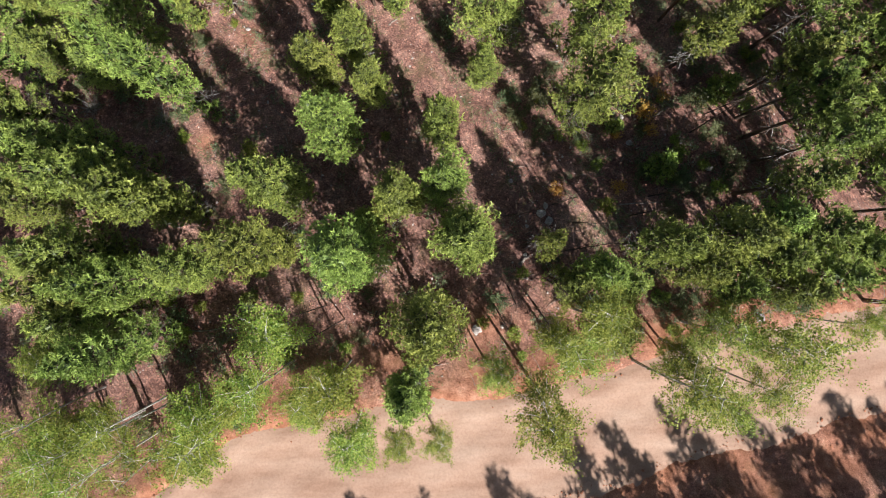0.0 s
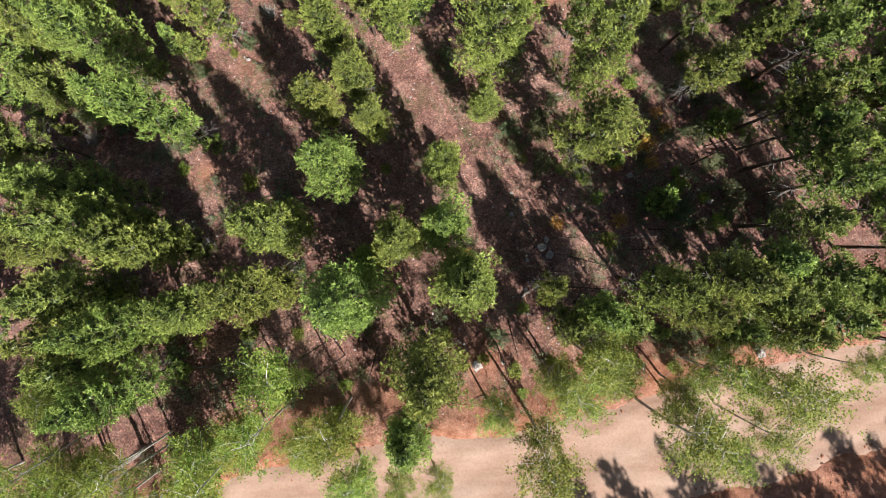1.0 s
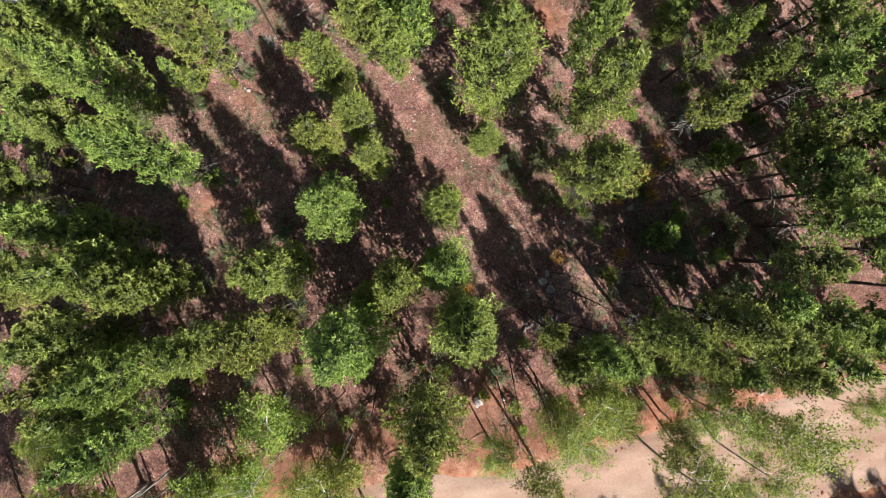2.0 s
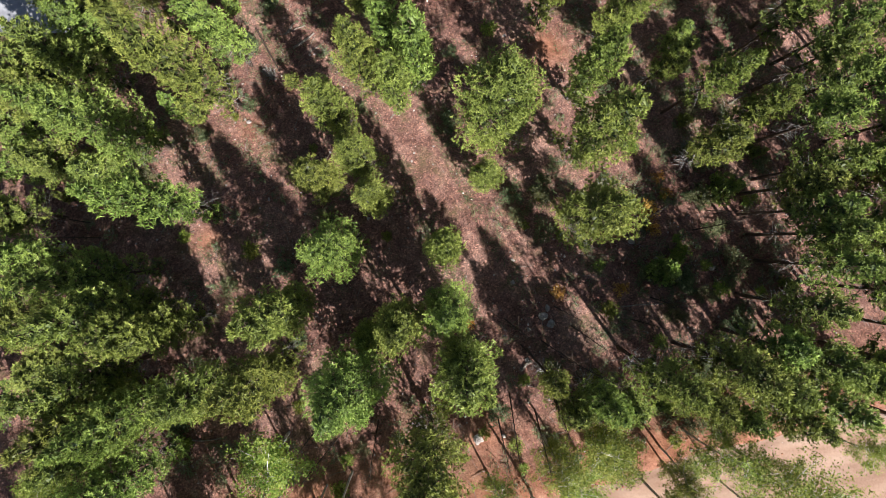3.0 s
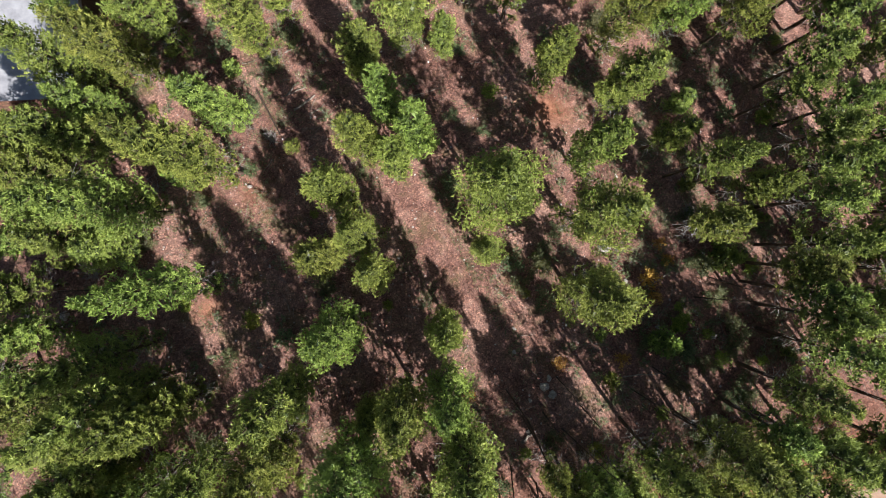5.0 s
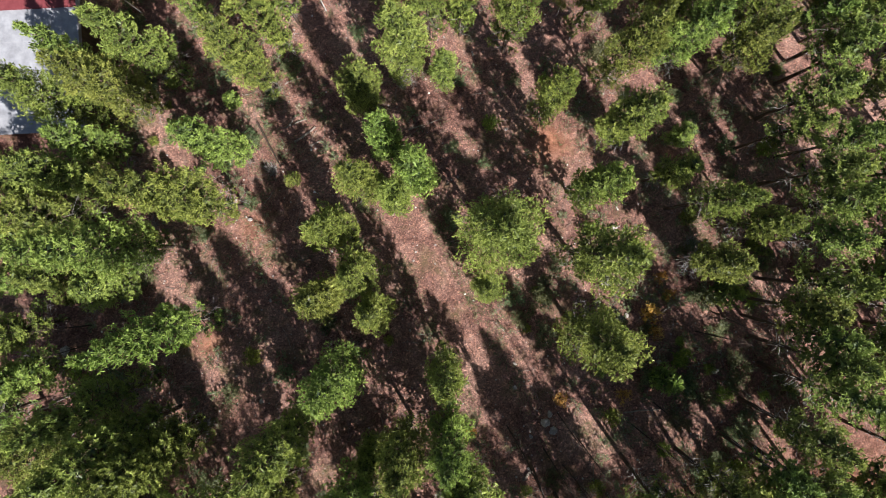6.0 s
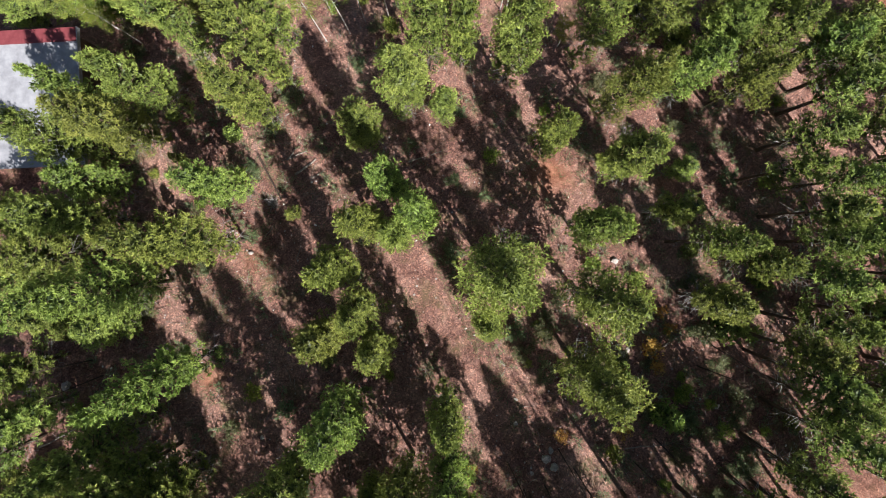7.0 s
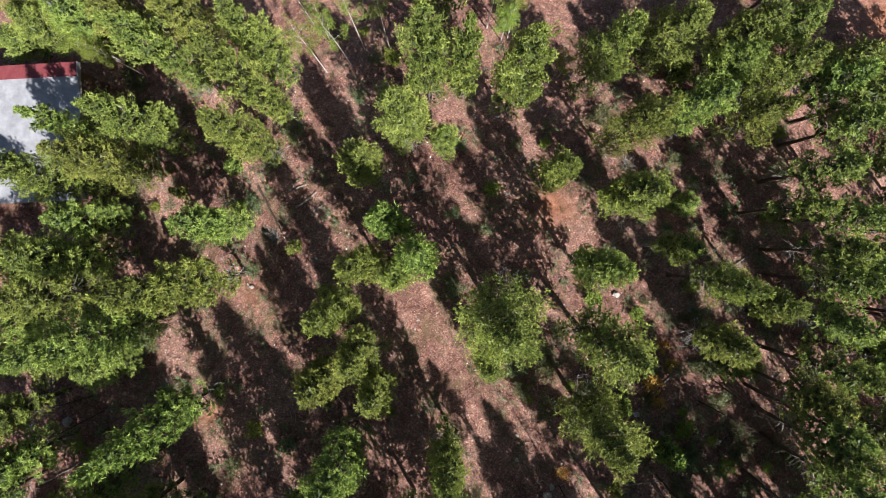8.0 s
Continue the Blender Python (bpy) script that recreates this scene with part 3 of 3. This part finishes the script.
def leaves(rng, places, size):
    """Small pointed leaves, one at each place."""
    n = len(places)
    d = rng.normal(0, 1, (n, 3)) * np.array([1, 1, 0.55])
    d /= np.linalg.norm(d, axis=1)[:, None]
    side = np.cross(d, rng.normal(0, 0.6, (n, 3)) + np.array([0, 0, 1.0]))
    side /= np.linalg.norm(side, axis=1)[:, None] + 1e-6
    s = size * rng.uniform(0.65, 1.3, (n, 1))
    verts = np.stack([places - d * s + side * s * 0.7, places - d * s - side * s * 0.7, places + d * s], 1).reshape(-1, 3)
    return verts, np.arange(n * 3).reshape(-1, 3)


BIRCHES = [birch(41, 0.9, 0.4), birch(42, 0.7, 0.55), birch(43, 0.95, 0.36), birch(44, 0.65, 0.5)]
THIN = [birch(45, 0.32, 0.62), birch(46, 0.26, 0.55)]
# x, y, height of the top, crown radius
BROADLEAF = """
18.0 -5.5 15.6 1.7; 8.3 -3.8 14.0 1.4; 6.2 -4.8 13.2 1.3; 11.8 -6.9 16.5 1.7; 5.2 -7.8 16.7 1.6; -5.7 -6.9 16.4 1.5; -4.7 -10.4 13.1 1.5; -0.5 -10.7 10.8 1.0
-12.4 -9.0 12.6 1.8; -9.8 -4.7 12.7 1.9; 9.5 -4.5 11.7 1.6; 2.7 -7.0 10.8 1.2; -20.2 -10.0 12.4 1.7
-18.0 -9.7 13.4 1.5; -13.6 -11.3 12.0 1.6; 7.6 -6.2 12.4 1.4; 15.2 -4.6 12.6 1.5; 23.4 -4.4 12.0 1.1; -22.4 -6.4 11.0 1.5
-21.4 -11.9 13.2 1.6; -25.2 -10.5 12.6 1.6; 13.6 -5.6 10.6 1.3; -7.4 -9.0 11.2 1.2
17.0 -7.4 13.6 1.3; 14.4 -7.6 14.6 1.2; -2.2 -10.2 12.4 0.9; -10.9 -8.0 12.6 1.5; -7.2 -7.6 13.4 1.2
-26.0 33.6 4.4 1.2; -24.0 32.4 3.0 0.9; 4.1 35.0 2.6 0.9; 8.5 32.0 1.4 0.8
"""


def plant_birches():
    rows = [r.split() for r in BROADLEAF.replace("\n", ";").split(";") if r.strip()]
    for i, (x, y, top, r) in enumerate(rows):
        stand(BIRCHES[i % 4], float(x), float(y), float(top), float(r), "light green broadleaf tree with a pale slender trunk", "broadleaf tree",
              "broadleaf trees")
    for i, (x, y, h, r) in enumerate([(-18.0, -9.9, 10.5, 1.3), (-22.1, -12.5, 8.0, 1.2), (-11.8, -9.1, 10.0, 1.5), (-18.6, -11.8, 7.5, 1.1), (-25.2, -10.5, 7.0, 1.1), (-16.5, -8.8, 9.0, 1.2), (-9.2, -6.9, 10.5, 1.4), (-19.6, -10.6, 9.0, 1.0), (-15.2, -8.6, 10.5, 1.3), (-20.6, -8.4, 9.5, 1.2), (-16.8, -10.8, 9.8, 1.2), (-14.0, -9.8, 10.4, 1.2),
                                      (-4.6, 34.4, 11.5, 1.1), (-7.6, 33.0, 10.0, 1.0), (4.6, 35.2, 11.0, 1.1), (3.0, 36.0, 10.0, 1.1),
                                      (-9.4, 32.4, 9.5, 1.0), (-6.4, 34.0, 10.5, 0.9), (-10.6, 36.4, 9.0, 1.0), (-9.0, 34.6, 8.5, 0.8)]):
        stand(THIN[i % 2], x, y, float(floor_z(x, y)) + h, r, "thin-leaved birch with a bare white trunk", "broadleaf tree", "broadleaf trees")


plant_birches()
for proto in (*FULL, *MID, *HIGH, *YOUNG, *FAR, *BIRCHES, *THIN):
    for o in (*proto.children_recursive, proto):
        bpy.data.objects.remove(o)


# ---- house ----
M_ROOF = plain("white_roofing", (0.22, 0.225, 0.245), (0.35, 0.36, 0.385), 1.4, 0.55, 0.4)
M_RED = plain("red_flashing", (0.15, 0.032, 0.038), (0.21, 0.052, 0.058), 2.5, 0.6, 0.3)
M_PLANK = barky("brown_siding", (0.06, 0.04, 0.03), (0.16, 0.11, 0.08), 3.0)


def box(x0, y0, z0, x1, y1, z1, bm=None):
    bm = bm or bmesh.new()
    m = Matrix.Translation(((x0 + x1) / 2, (y0 + y1) / 2, (z0 + z1) / 2)) @ Matrix.Diagonal((x1 - x0, y1 - y0, z1 - z0, 1))
    bmesh.ops.create_cube(bm, size=1, matrix=m)
    return bm


def make_house():
    house = tagged(new("house"), "low house with a white roof and red ridge strip", "house")
    house.matrix_world = pose(-26.2, 31.95, 0, 0, 0, 3.0) @ Matrix.Translation((26.2, -31.95, 0))
    part("wall", box(-38, 23.2, -4.0, -26.6, 31.6, 0.5), M_PLANK, house)
    roof = part("roof", box(-38.5, 22.5, 0.50, -26.3, 31.2, 0.56), M_PLANK, house, "boarded roof deck")
    courses = 4
    for i in range(courses):                       # sheets that lap over one another
        y0 = 22.4 + i * 8.65 / courses
        part("sheet", box(-38.6, y0 - 0.12, 0.57 + 0.03 * i, -26.2, y0 + 8.65 / courses, 0.60 + 0.03 * i), M_ROOF, roof, "white metal roofing sheet")
    part("ridge_strip", box(-38.6, 31.0, 0.66, -26.2, 31.95, 0.80), M_RED, house, "red metal ridge strip")
    part("verge_trim", box(-26.19, 22.3, 0.46, -26.12, 31.95, 0.82), M_ROOF, house, "pale metal verge trim")


make_house()


# ---- undergrowth ----
def shrub(name, seed, mat, wide, high, count, size):
    rng = np.random.default_rng(seed)
    root = new(name)
    stems, P = [], []
    for i in range(9):
        a, r = i * 2.4 + rng.normal(0, 0.3), wide * rng.uniform(0.45, 1.0)
        end = np.array([math.cos(a) * r, math.sin(a) * r, high * rng.uniform(0.55, 1.05)])
        stems.append(([(0, 0, -0.1), tuple(end * np.array([0.4, 0.4, 0.6])), tuple(end)], 0.014, 0.004))
        for _ in range(4):
            c = end * rng.uniform(0.55, 1.05) + rng.normal(0, 0.13, 3) * wide
            P.append(c + rng.normal(0, 0.14, (count, 3)) * wide)
    P = np.concatenate(P)
    P[:, 2] = np.maximum(P[:, 2], 0.05)
    vs, fs = tubes(rng, stems, 3)
    part("stem", mesh_of(name + "_stem", vs, fs, M_BARK), M_BARK, root)
    v, f = leaves(rng, P, size)
    part("foliage", mesh_of(name + "_foliage", v, f, mat), mat, root)
    return root


def set_on_ground(proto, x, y, size, label, category, group, lift=0.0):
    m = pose(x, y, float(floor_z(x, y)) + lift, 0, 0, (x * 91 + y * 57) % 360) @ Matrix.Diagonal((size, size, size, 1))
    return tagged(copy_thing(proto, m), label, category, group)


def undergrowth():
    rng = np.random.default_rng(9)
    autumn = [shrub("shrub", 61, M_AUTUMN, 0.5, 1.0, 12, 0.042), shrub("shrub", 62, M_AUTUMN, 0.42, 0.75, 9, 0.042)]
    green = [shrub("shrub", 63, M_SHRUB, 0.7, 0.9, 24, 0.045), shrub("shrub", 64, M_SHRUB, 0.6, 0.6, 20, 0.045), shrub("shrub", 65, M_LEAF, 0.5, 0.9, 18, 0.045)]
    for i, (x, y, k) in enumerate([(14.0, 9.6, 1.5), (15.1, 12.0, 1.1), (12.0, 8.0, 0.9), (11.9, 4.2, 1.3), (7.6, 4.0, 1.1), (1.5, 1.9, 1.2), (14.4, 8.3, 1.1), (15.6, 10.8, 1.1)]):
        set_on_ground(autumn[i % 2], x, y, k, "orange autumn shrub on the forest floor", "shrub", "autumn shrubs")
    near = [(3.8, 6.0), (2.3, 8.2), (1.4, 8.1), (-6.0, 16.9), (-14.7, 22.5), (-15.3, 21.8), (16.1, 2.3), (17.5, 3.9), (15.6, 5.0), (6.5, 10.2), (10.6, 5.8), (5.5, 8.5),
            (6.7, 8.1), (16.2, 4.8), (15.8, 6.3), (15.2, 2.5), (-14.4, 4.4), (8.0, 7.8), (4.6, 10.7), (16.6, 5.1), (17.9, 5.8)]
    for _ in range(36):
        near.append((rng.uniform(5, 19.5), rng.uniform(-4.5, 12)))
    for _ in range(90):
        near.append((rng.uniform(-25, 25), rng.uniform(-9, 36)))
    for i in range(90):
        near.append(((rng.uniform(15, 26) if i % 2 else rng.uniform(-26, -15)), rng.uniform(-6, 34)))
    for _ in range(36):
        x = rng.uniform(-24, 24)
        near.append((x, float(edge_y(x)) + rng.uniform(0.6, 5.0)))
    for i, (x, y) in enumerate(near):
        if -3.5 < x + 0.5 * (y - 12) < 1.2 and y > 2 or float(edge_y(x)) - y > -0.4:
            continue
        set_on_ground(green[i % 3], x, y, rng.uniform(0.6, 1.4), "small dull green shrub on the forest floor", "shrub", "green shrubs")
    for proto in (*autumn, *green):
        for o in (*proto.children_recursive, proto):
            bpy.data.objects.remove(o)


undergrowth()


def make_scrub():
    """Low thin scrub: small leaves on bare stems, too many to count."""
    rng = np.random.default_rng(44)
    stems, P = [], []
    for k in range(560):
        x, y = rng.uniform(-26, 26), rng.uniform(-8, 36)
        if k > 280:
            x = 10 + 16 * rng.uniform() if k % 4 else -13 - 13 * rng.uniform()
        if -2.2 < x + 0.5 * (y - 12) < 0.9 and y > 4 or float(edge_y(x)) - y > -0.6 or x < -24.5 and y > 20:
            continue
        base, wide, high = np.array([x, y, float(floor_z(x, y))]), rng.uniform(0.35, 1.0), rng.uniform(0.25, 0.75)
        for k in range(8):
            a, r = k * 2.4 + rng.normal(0, 0.4), wide * rng.uniform(0.4, 1.0)
            end = np.array([math.cos(a) * r, math.sin(a) * r, high * rng.uniform(0.5, 1.1)])
            stems.append(([tuple(base - (0, 0, 0.08)), tuple(base + end * np.array([0.45, 0.45, 0.65])), tuple(base + end)], 0.011, 0.004))
            P.append(base + end * rng.uniform(0.5, 1.05, (26, 1)) + rng.normal(0, 0.12, (26, 3)) * wide)
    P = np.concatenate(P)
    v, f = leaves(rng, P, 0.042)
    vs, fs = tubes(rng, stems, 3)
    k = len(v)
    me = mesh_of("scrub", [tuple(q) for q in v] + [tuple(q) for q in vs], [tuple(q) for q in f] + [tuple(i + k for i in q) for q in fs], M_SCRUB)
    me.materials.append(M_DRY)
    me.polygons.foreach_set("material_index", [0] * len(f) + [1] * len(fs))
    tagged(new("scrub", me), "low thin grey-green scrub with bare twigs on the forest floor", "scrub", kind="stuff")


make_scrub()


def make_grass():
    """Thin dry and green blades, in loose patches."""
    rng = np.random.default_rng(21)
    c = np.stack([rng.uniform(-27, 27, 420), rng.uniform(-9, 36, 420)], 1)
    c = np.concatenate([c, np.stack([rng.normal(-13.5, 1.2, 30), rng.normal(21.5, 2.0, 30)], 1), np.stack([rng.normal(1.5, 2.5, 40), rng.normal(13, 3.0, 40)], 1)])
    c = np.concatenate([c, np.stack([rng.uniform(-24, 24, 160), rng.uniform(0, 34, 160)], 1)])
    t = rng.uniform(2, 24, 90)
    c = np.concatenate([c, np.stack([-1.0 - 0.5 * (t - 12) + np.where(t * 10 % 2 < 1, -1.9, 1.9) + rng.normal(0, 0.5, 90), t], 1)])
    p = np.repeat(c, 42, 0) + rng.normal(0, 0.32, (len(c) * 42, 2))
    p = p[(edge_y(p[:, 0]) - p[:, 1]) < -0.2]
    p = p[(np.abs(p[:, 0] + 0.5 * (p[:, 1] - 12) + 0.8) > 1.3) | (p[:, 1] < 2)]
    z = floor_z(p[:, 0], p[:, 1]) - 0.02
    base = np.column_stack([p, z])
    d = rng.normal(0, 0.6, base.shape)
    d[:, 2] = rng.uniform(0.5, 1.0, len(d))
    ln = rng.uniform(0.12, 0.34, (len(d), 1))
    side = np.column_stack([-d[:, 1], d[:, 0], 0 * d[:, 0]])
    side /= np.linalg.norm(side, axis=1)[:, None] + 1e-6
    v = np.stack([base + side * 0.018, base - side * 0.018, base + d * ln], 1).reshape(-1, 3)
    me = mesh_of("grass", v, np.arange(len(v)).reshape(-1, 3), M_SHRUB)
    tagged(new("grass", me), "thin dry green grass in patches", "grass", kind="stuff")


def lump(rng, size, flat=0.65):
    bm = bmesh.new()
    bmesh.ops.create_icosphere(bm, subdivisions=2 if size > 0.12 else 1, radius=size)
    k = rng.uniform(0.7, 1.3, 3)
    for v in bm.verts:
        n = noise.noise(v.co * (1.8 / size) + Vector(k) * 9)
        v.co = Vector((v.co.x * k[0], v.co.y * k[1], v.co.z * flat * k[2])) * (1 + 0.6 * n)
    return bm


def joined_lumps(name, places, sizes, mat, label, category):
    """Many small loose pieces as one object."""
    rng = np.random.default_rng(len(name))
    shapes = []
    for _ in range(6):
        bm = lump(rng, 0.1, 0.6)
        shapes.append((np.array([v.co for v in bm.verts]), [[v.index for v in f.verts] for f in bm.faces]))
        bm.free()
    vs, fs, k = [], [], 0
    for i, ((x, y), s) in enumerate(zip(places, sizes)):
        sv, sf = shapes[i % 6]
        a = rng.uniform(0, 6.28)
        rot = np.array([[math.cos(a), -math.sin(a), 0], [math.sin(a), math.cos(a), 0], [0, 0, 1]])
        v = sv @ rot * (s / 0.1) + np.array([x, y, float(floor_z(x, y)) + s * 0.05])
        vs.append(v)
        fs += [[j + k for j in f] for f in sf]
        k += len(sv)
    tagged(new(name, mesh_of(name, np.concatenate(vs), fs, mat)), label, category, kind="stuff")


def litter():
    rng = np.random.default_rng(33)
    xy = np.column_stack([rng.uniform(-27, 27, 2600), rng.uniform(-8, 36, 2600)])
    xy = np.concatenate([xy, np.column_stack([rng.uniform(3, 20, 260), rng.uniform(-3, 12, 260)])])
    joined_lumps("pebbles", xy, (0.02 + 0.06 * rng.uniform(0, 1, len(xy)) ** 3) * (1 + (rng.uniform(0, 1, len(xy)) > 0.97)), M_STONE, "small pale stones scattered over the forest floor", "stones")
    xy = np.column_stack([rng.uniform(-24, 24, 420), rng.uniform(-6, 34, 420)])
    xy = xy[(edge_y(xy[:, 0]) - xy[:, 1]) < -0.3]
    joined_lumps("white_stones", xy, 0.03 + 0.07 * rng.uniform(0, 1, len(xy)) ** 3, M_WHITE, "small whitish stones lying on the forest floor", "stones")
    x = rng.uniform(-24, 29, 2600)
    e = np.where(rng.uniform(0, 1, 2600) < 0.42, rng.normal(0.7, 0.8, 2600), -ROAD_W - rng.exponential(2.0, 2600) + 0.7)
    joined_lumps("clods", np.column_stack([x, edge_y(x) + e]), 0.02 + 0.06 * rng.uniform(0, 1, 2600) ** 2.5, M_CLOD, "red clods of earth heaped along the road", "earth")
    # twigs and dead branches on the ground
    lines = []
    for _ in range(950):
        px, py, a, ln = rng.uniform(-26, 26), rng.uniform(-8, 35), rng.uniform(0, 6.28), rng.uniform(0.3, 1.6) ** 1.3
        if float(edge_y(px)) - py > -0.5 or abs(px + 0.5 * (py - 12) + 0.8) < 1.9 and py > 2 and ln > 0.45:
            continue
        pts = []
        for t in np.linspace(-0.5, 0.5, 4):
            qx, qy = px + math.cos(a + t * 0.25) * ln * t, py + math.sin(a + t * 0.25) * ln * t
            pts.append((qx, qy, float(floor_z(qx, qy)) + 0.05))
        lines.append((pts, rng.uniform(0.012, 0.03), 0.006))
    vs, fs = tubes(rng, lines, 4)
    tagged(new("twigs", mesh_of("twigs", vs, fs, M_WOOD)), "grey broken twigs strewn over the forest floor", "twigs", kind="stuff")


def rock(x, y, size, seed):
    me = bpy.data.meshes.new("rock")
    bm = lump(np.random.default_rng(seed), size * 0.75)
    bm.to_mesh(me)
    bm.free()
    me.materials.append(M_STONE)
    ob = new("rock", me)
    ob.location = (x, y, float(floor_z(x, y)) + size * 0.18)
    tagged(ob, "pale grey rock half sunk in the soil", "rock", "rocks")


def log(x0, y0, x1, y1, r, mat, label):
    rng = np.random.default_rng(int(abs(x0 * 31 + y0 * 17)))
    a, b = Vector((x0, y0, float(floor_z(x0, y0)) + r * 0.8)), Vector((x1, y1, float(floor_z(x1, y1)) + r * 0.7))
    pts = [a.lerp(b, t) + Vector(rng.normal(0, 0.03, 3)) for t in np.linspace(0, 1, 6)]
    lines = [(pts, r, r * 0.6)]
    way = (b - a).normalized()
    for t in (0.35, 0.6, 0.8):
        p = a.lerp(b, t)
        q = p + Vector((-way.y, way.x, 0.25)) * rng.uniform(0.2, 0.5) * (1 if rng.uniform() > 0.5 else -1) * (b - a).length * 0.25
        lines.append(([p, p.lerp(q, 0.5), q], r * 0.35, 0.008))
    vs, fs = tubes(rng, lines, 7)
    tagged(new("fallen_log", mesh_of("fallen_log", vs, fs, mat)), label, "log", "fallen logs")


make_grass()
litter()
for i, (x, y, k) in enumerate([(20.3, -4.4, 0.5), (11.3, 11.6, 0.45), (2.1, -5.1, 0.35), (6.6, 2.4, 0.4), (7.1, 1.9, 0.3), (6.9, 2.9, 0.25), (18.4, 5.6, 0.3), (-14.2, 16.0, 0.2),
                               (-14.5, 16.2, 0.12), (-12.3, 10.3, 0.15), (-26.2, 6.9, 0.35), (12.1, 15.5, 0.3), (12.1, 9.0, 0.3), (4.6, 4.6, 0.2), (9.7, 17.6, 0.3),
                               (12.6, 9.3, 0.2), (-12.4, 3.7, 0.2), (5.4, -0.4, 0.2), (13.0, 7.4, 0.25), (14.6, 6.2, 0.25)]):
    rock(x, y, k, i + 3)
for x0, y0, x1, y1, r in [(-12.0, 22.9, -11.3, 23.8, 0.07), (-11.3, 21.8, -9.8, 23.0, 0.10), (-10.1, 21.4, -9.0, 22.3, 0.06), (-13.4, 35.4, -12.0, 36.2, 0.08),
                          (-2.9, 22.8, -0.4, 23.6, 0.05), (-27.4, 3.0, -24.2, 4.7, 0.06), (-4.0, 16.3, -3.3, 16.9, 0.06), (5.0, -1.0, 5.7, -0.4, 0.12),
                          (14.0, 9.0, 16.5, 10.3, 0.06), (11.9, 3.0, 15.0, 3.2, 0.05), (13.1, 10.8, 14.7, 10.3, 0.05), (-17.0, -5.2, -14.0, -5.1, 0.06),
                          (-10.5, 23.6, -12.2, 22.9, 0.05), (-12.3, 26.4, -10.9, 27.1, 0.05), (27.2, 13.8, 29.2, 13.2, 0.08), (22.4, 18.5, 21.0, 17.6, 0.07)]:
    log(x0, y0, x1, y1, r, M_WOOD, "weathered grey fallen log on the forest floor")
log(-14.2, 23.4, -12.2, 19.9, 0.09, M_DARKWOOD, "dark rotten fallen log on the forest floor")


def snag(x, y, high, seed):
    """A thin dead tree, bare but for a few twigs."""
    rng = np.random.default_rng(seed)
    z = float(floor_z(x, y))
    lean = rng.normal(0, 0.05, 2)
    axis = lambda t: (x + lean[0] * high * t, y + lean[1] * high * t, z - 0.2 + high * t)
    lines = [([axis(t) for t in np.linspace(0, 1, 7)], 0.05, 0.012)]
    for _ in range(40):
        t, a, r = rng.uniform(0.25, 0.98), rng.uniform(0, 6.28), rng.uniform(0.2, 0.8)
        p = Vector(axis(t))
        q = p + Vector((math.cos(a) * r, math.sin(a) * r, rng.uniform(-0.1, 0.2)))
        lines.append(([p, p.lerp(q, 0.5) + Vector((0, 0, 0.04)), q], 0.010, 0.004))
    vs, fs = tubes(rng, lines, 5)
    tagged(new("dead_tree", mesh_of("dead_tree", vs, fs, M_DARKWOOD)), "thin dead standing tree with bare dark twigs", "dead tree", "dead trees")


for i, (x, y, h) in enumerate([(5.0, 0.6, 12.0), (6.4, 0.8, 9.5), (7.6, -0.2, 11.0), (4.2, -2.4, 11.5), (6.8, -2.0, 10.0), (8.4, 1.8, 8.0), (5.8, -3.4, 10.5), (7.4, 3.0, 7.0), (8.2, -3.2, 9.5), (3.4, -3.8, 9.0), (4.0, 2.2, 8.0),
                              (-7.4, -3.6, 8.5), (-6.2, -4.4, 8.0), (-4.2, -4.0, 8.5), (12.4, 2.2, 7.0), (-23.8, 7.6, 6.5), (-24.6, 8.6, 6.0), (17.4, 8.2, 8.0), (18.6, 9.6, 8.5), (14.0, 3.6, 6.0)]):
    snag(x, y, h, 80 + i)


def dead_bush(x, y, size, seed):
    """A heap of bare pale twigs."""
    rng = np.random.default_rng(seed)
    z = float(floor_z(x, y))
    lines = []
    for _ in range(70):
        a, r = rng.uniform(0, 6.28), size * rng.uniform(0.4, 1.0)
        p = Vector((x, y, z)) + Vector(rng.normal(0, 0.15, 3)) * size
        p.z = z + 0.02
        q = p + Vector((math.cos(a) * r, math.sin(a) * r, size * rng.uniform(0.2, 0.8)))
        lines.append(([p, p.lerp(q, 0.5) + Vector(rng.normal(0, 0.08, 3)), q], 0.014, 0.005))
    vs, fs = tubes(rng, lines, 4)
    tagged(new("dead_bush", mesh_of("dead_bush", vs, fs, M_DRY)), "dead bush of bare pale grey twigs", "bush", "dead bushes")


for i, (x, y, k) in enumerate([(-12.8, 19.6, 0.9), (-3.3, 26.6, 1.0), (-15.9, 2.4, 0.9), (-20.5, 2.1, 1.1), (-3.6, 18.0, 0.8), (-28.7, 6.8, 0.9), (-24.6, 9.8, 1.0), (-22.5, 12.8, 1.1), (-23.4, 4.8, 1.0), (-19.6, 9.2, 0.9), (17.4, 14.4, 0.8), (-21.0, 15.6, 1.0), (13.4, 25.0, 0.9)]):
    dead_bush(x, y, k, 120 + i)
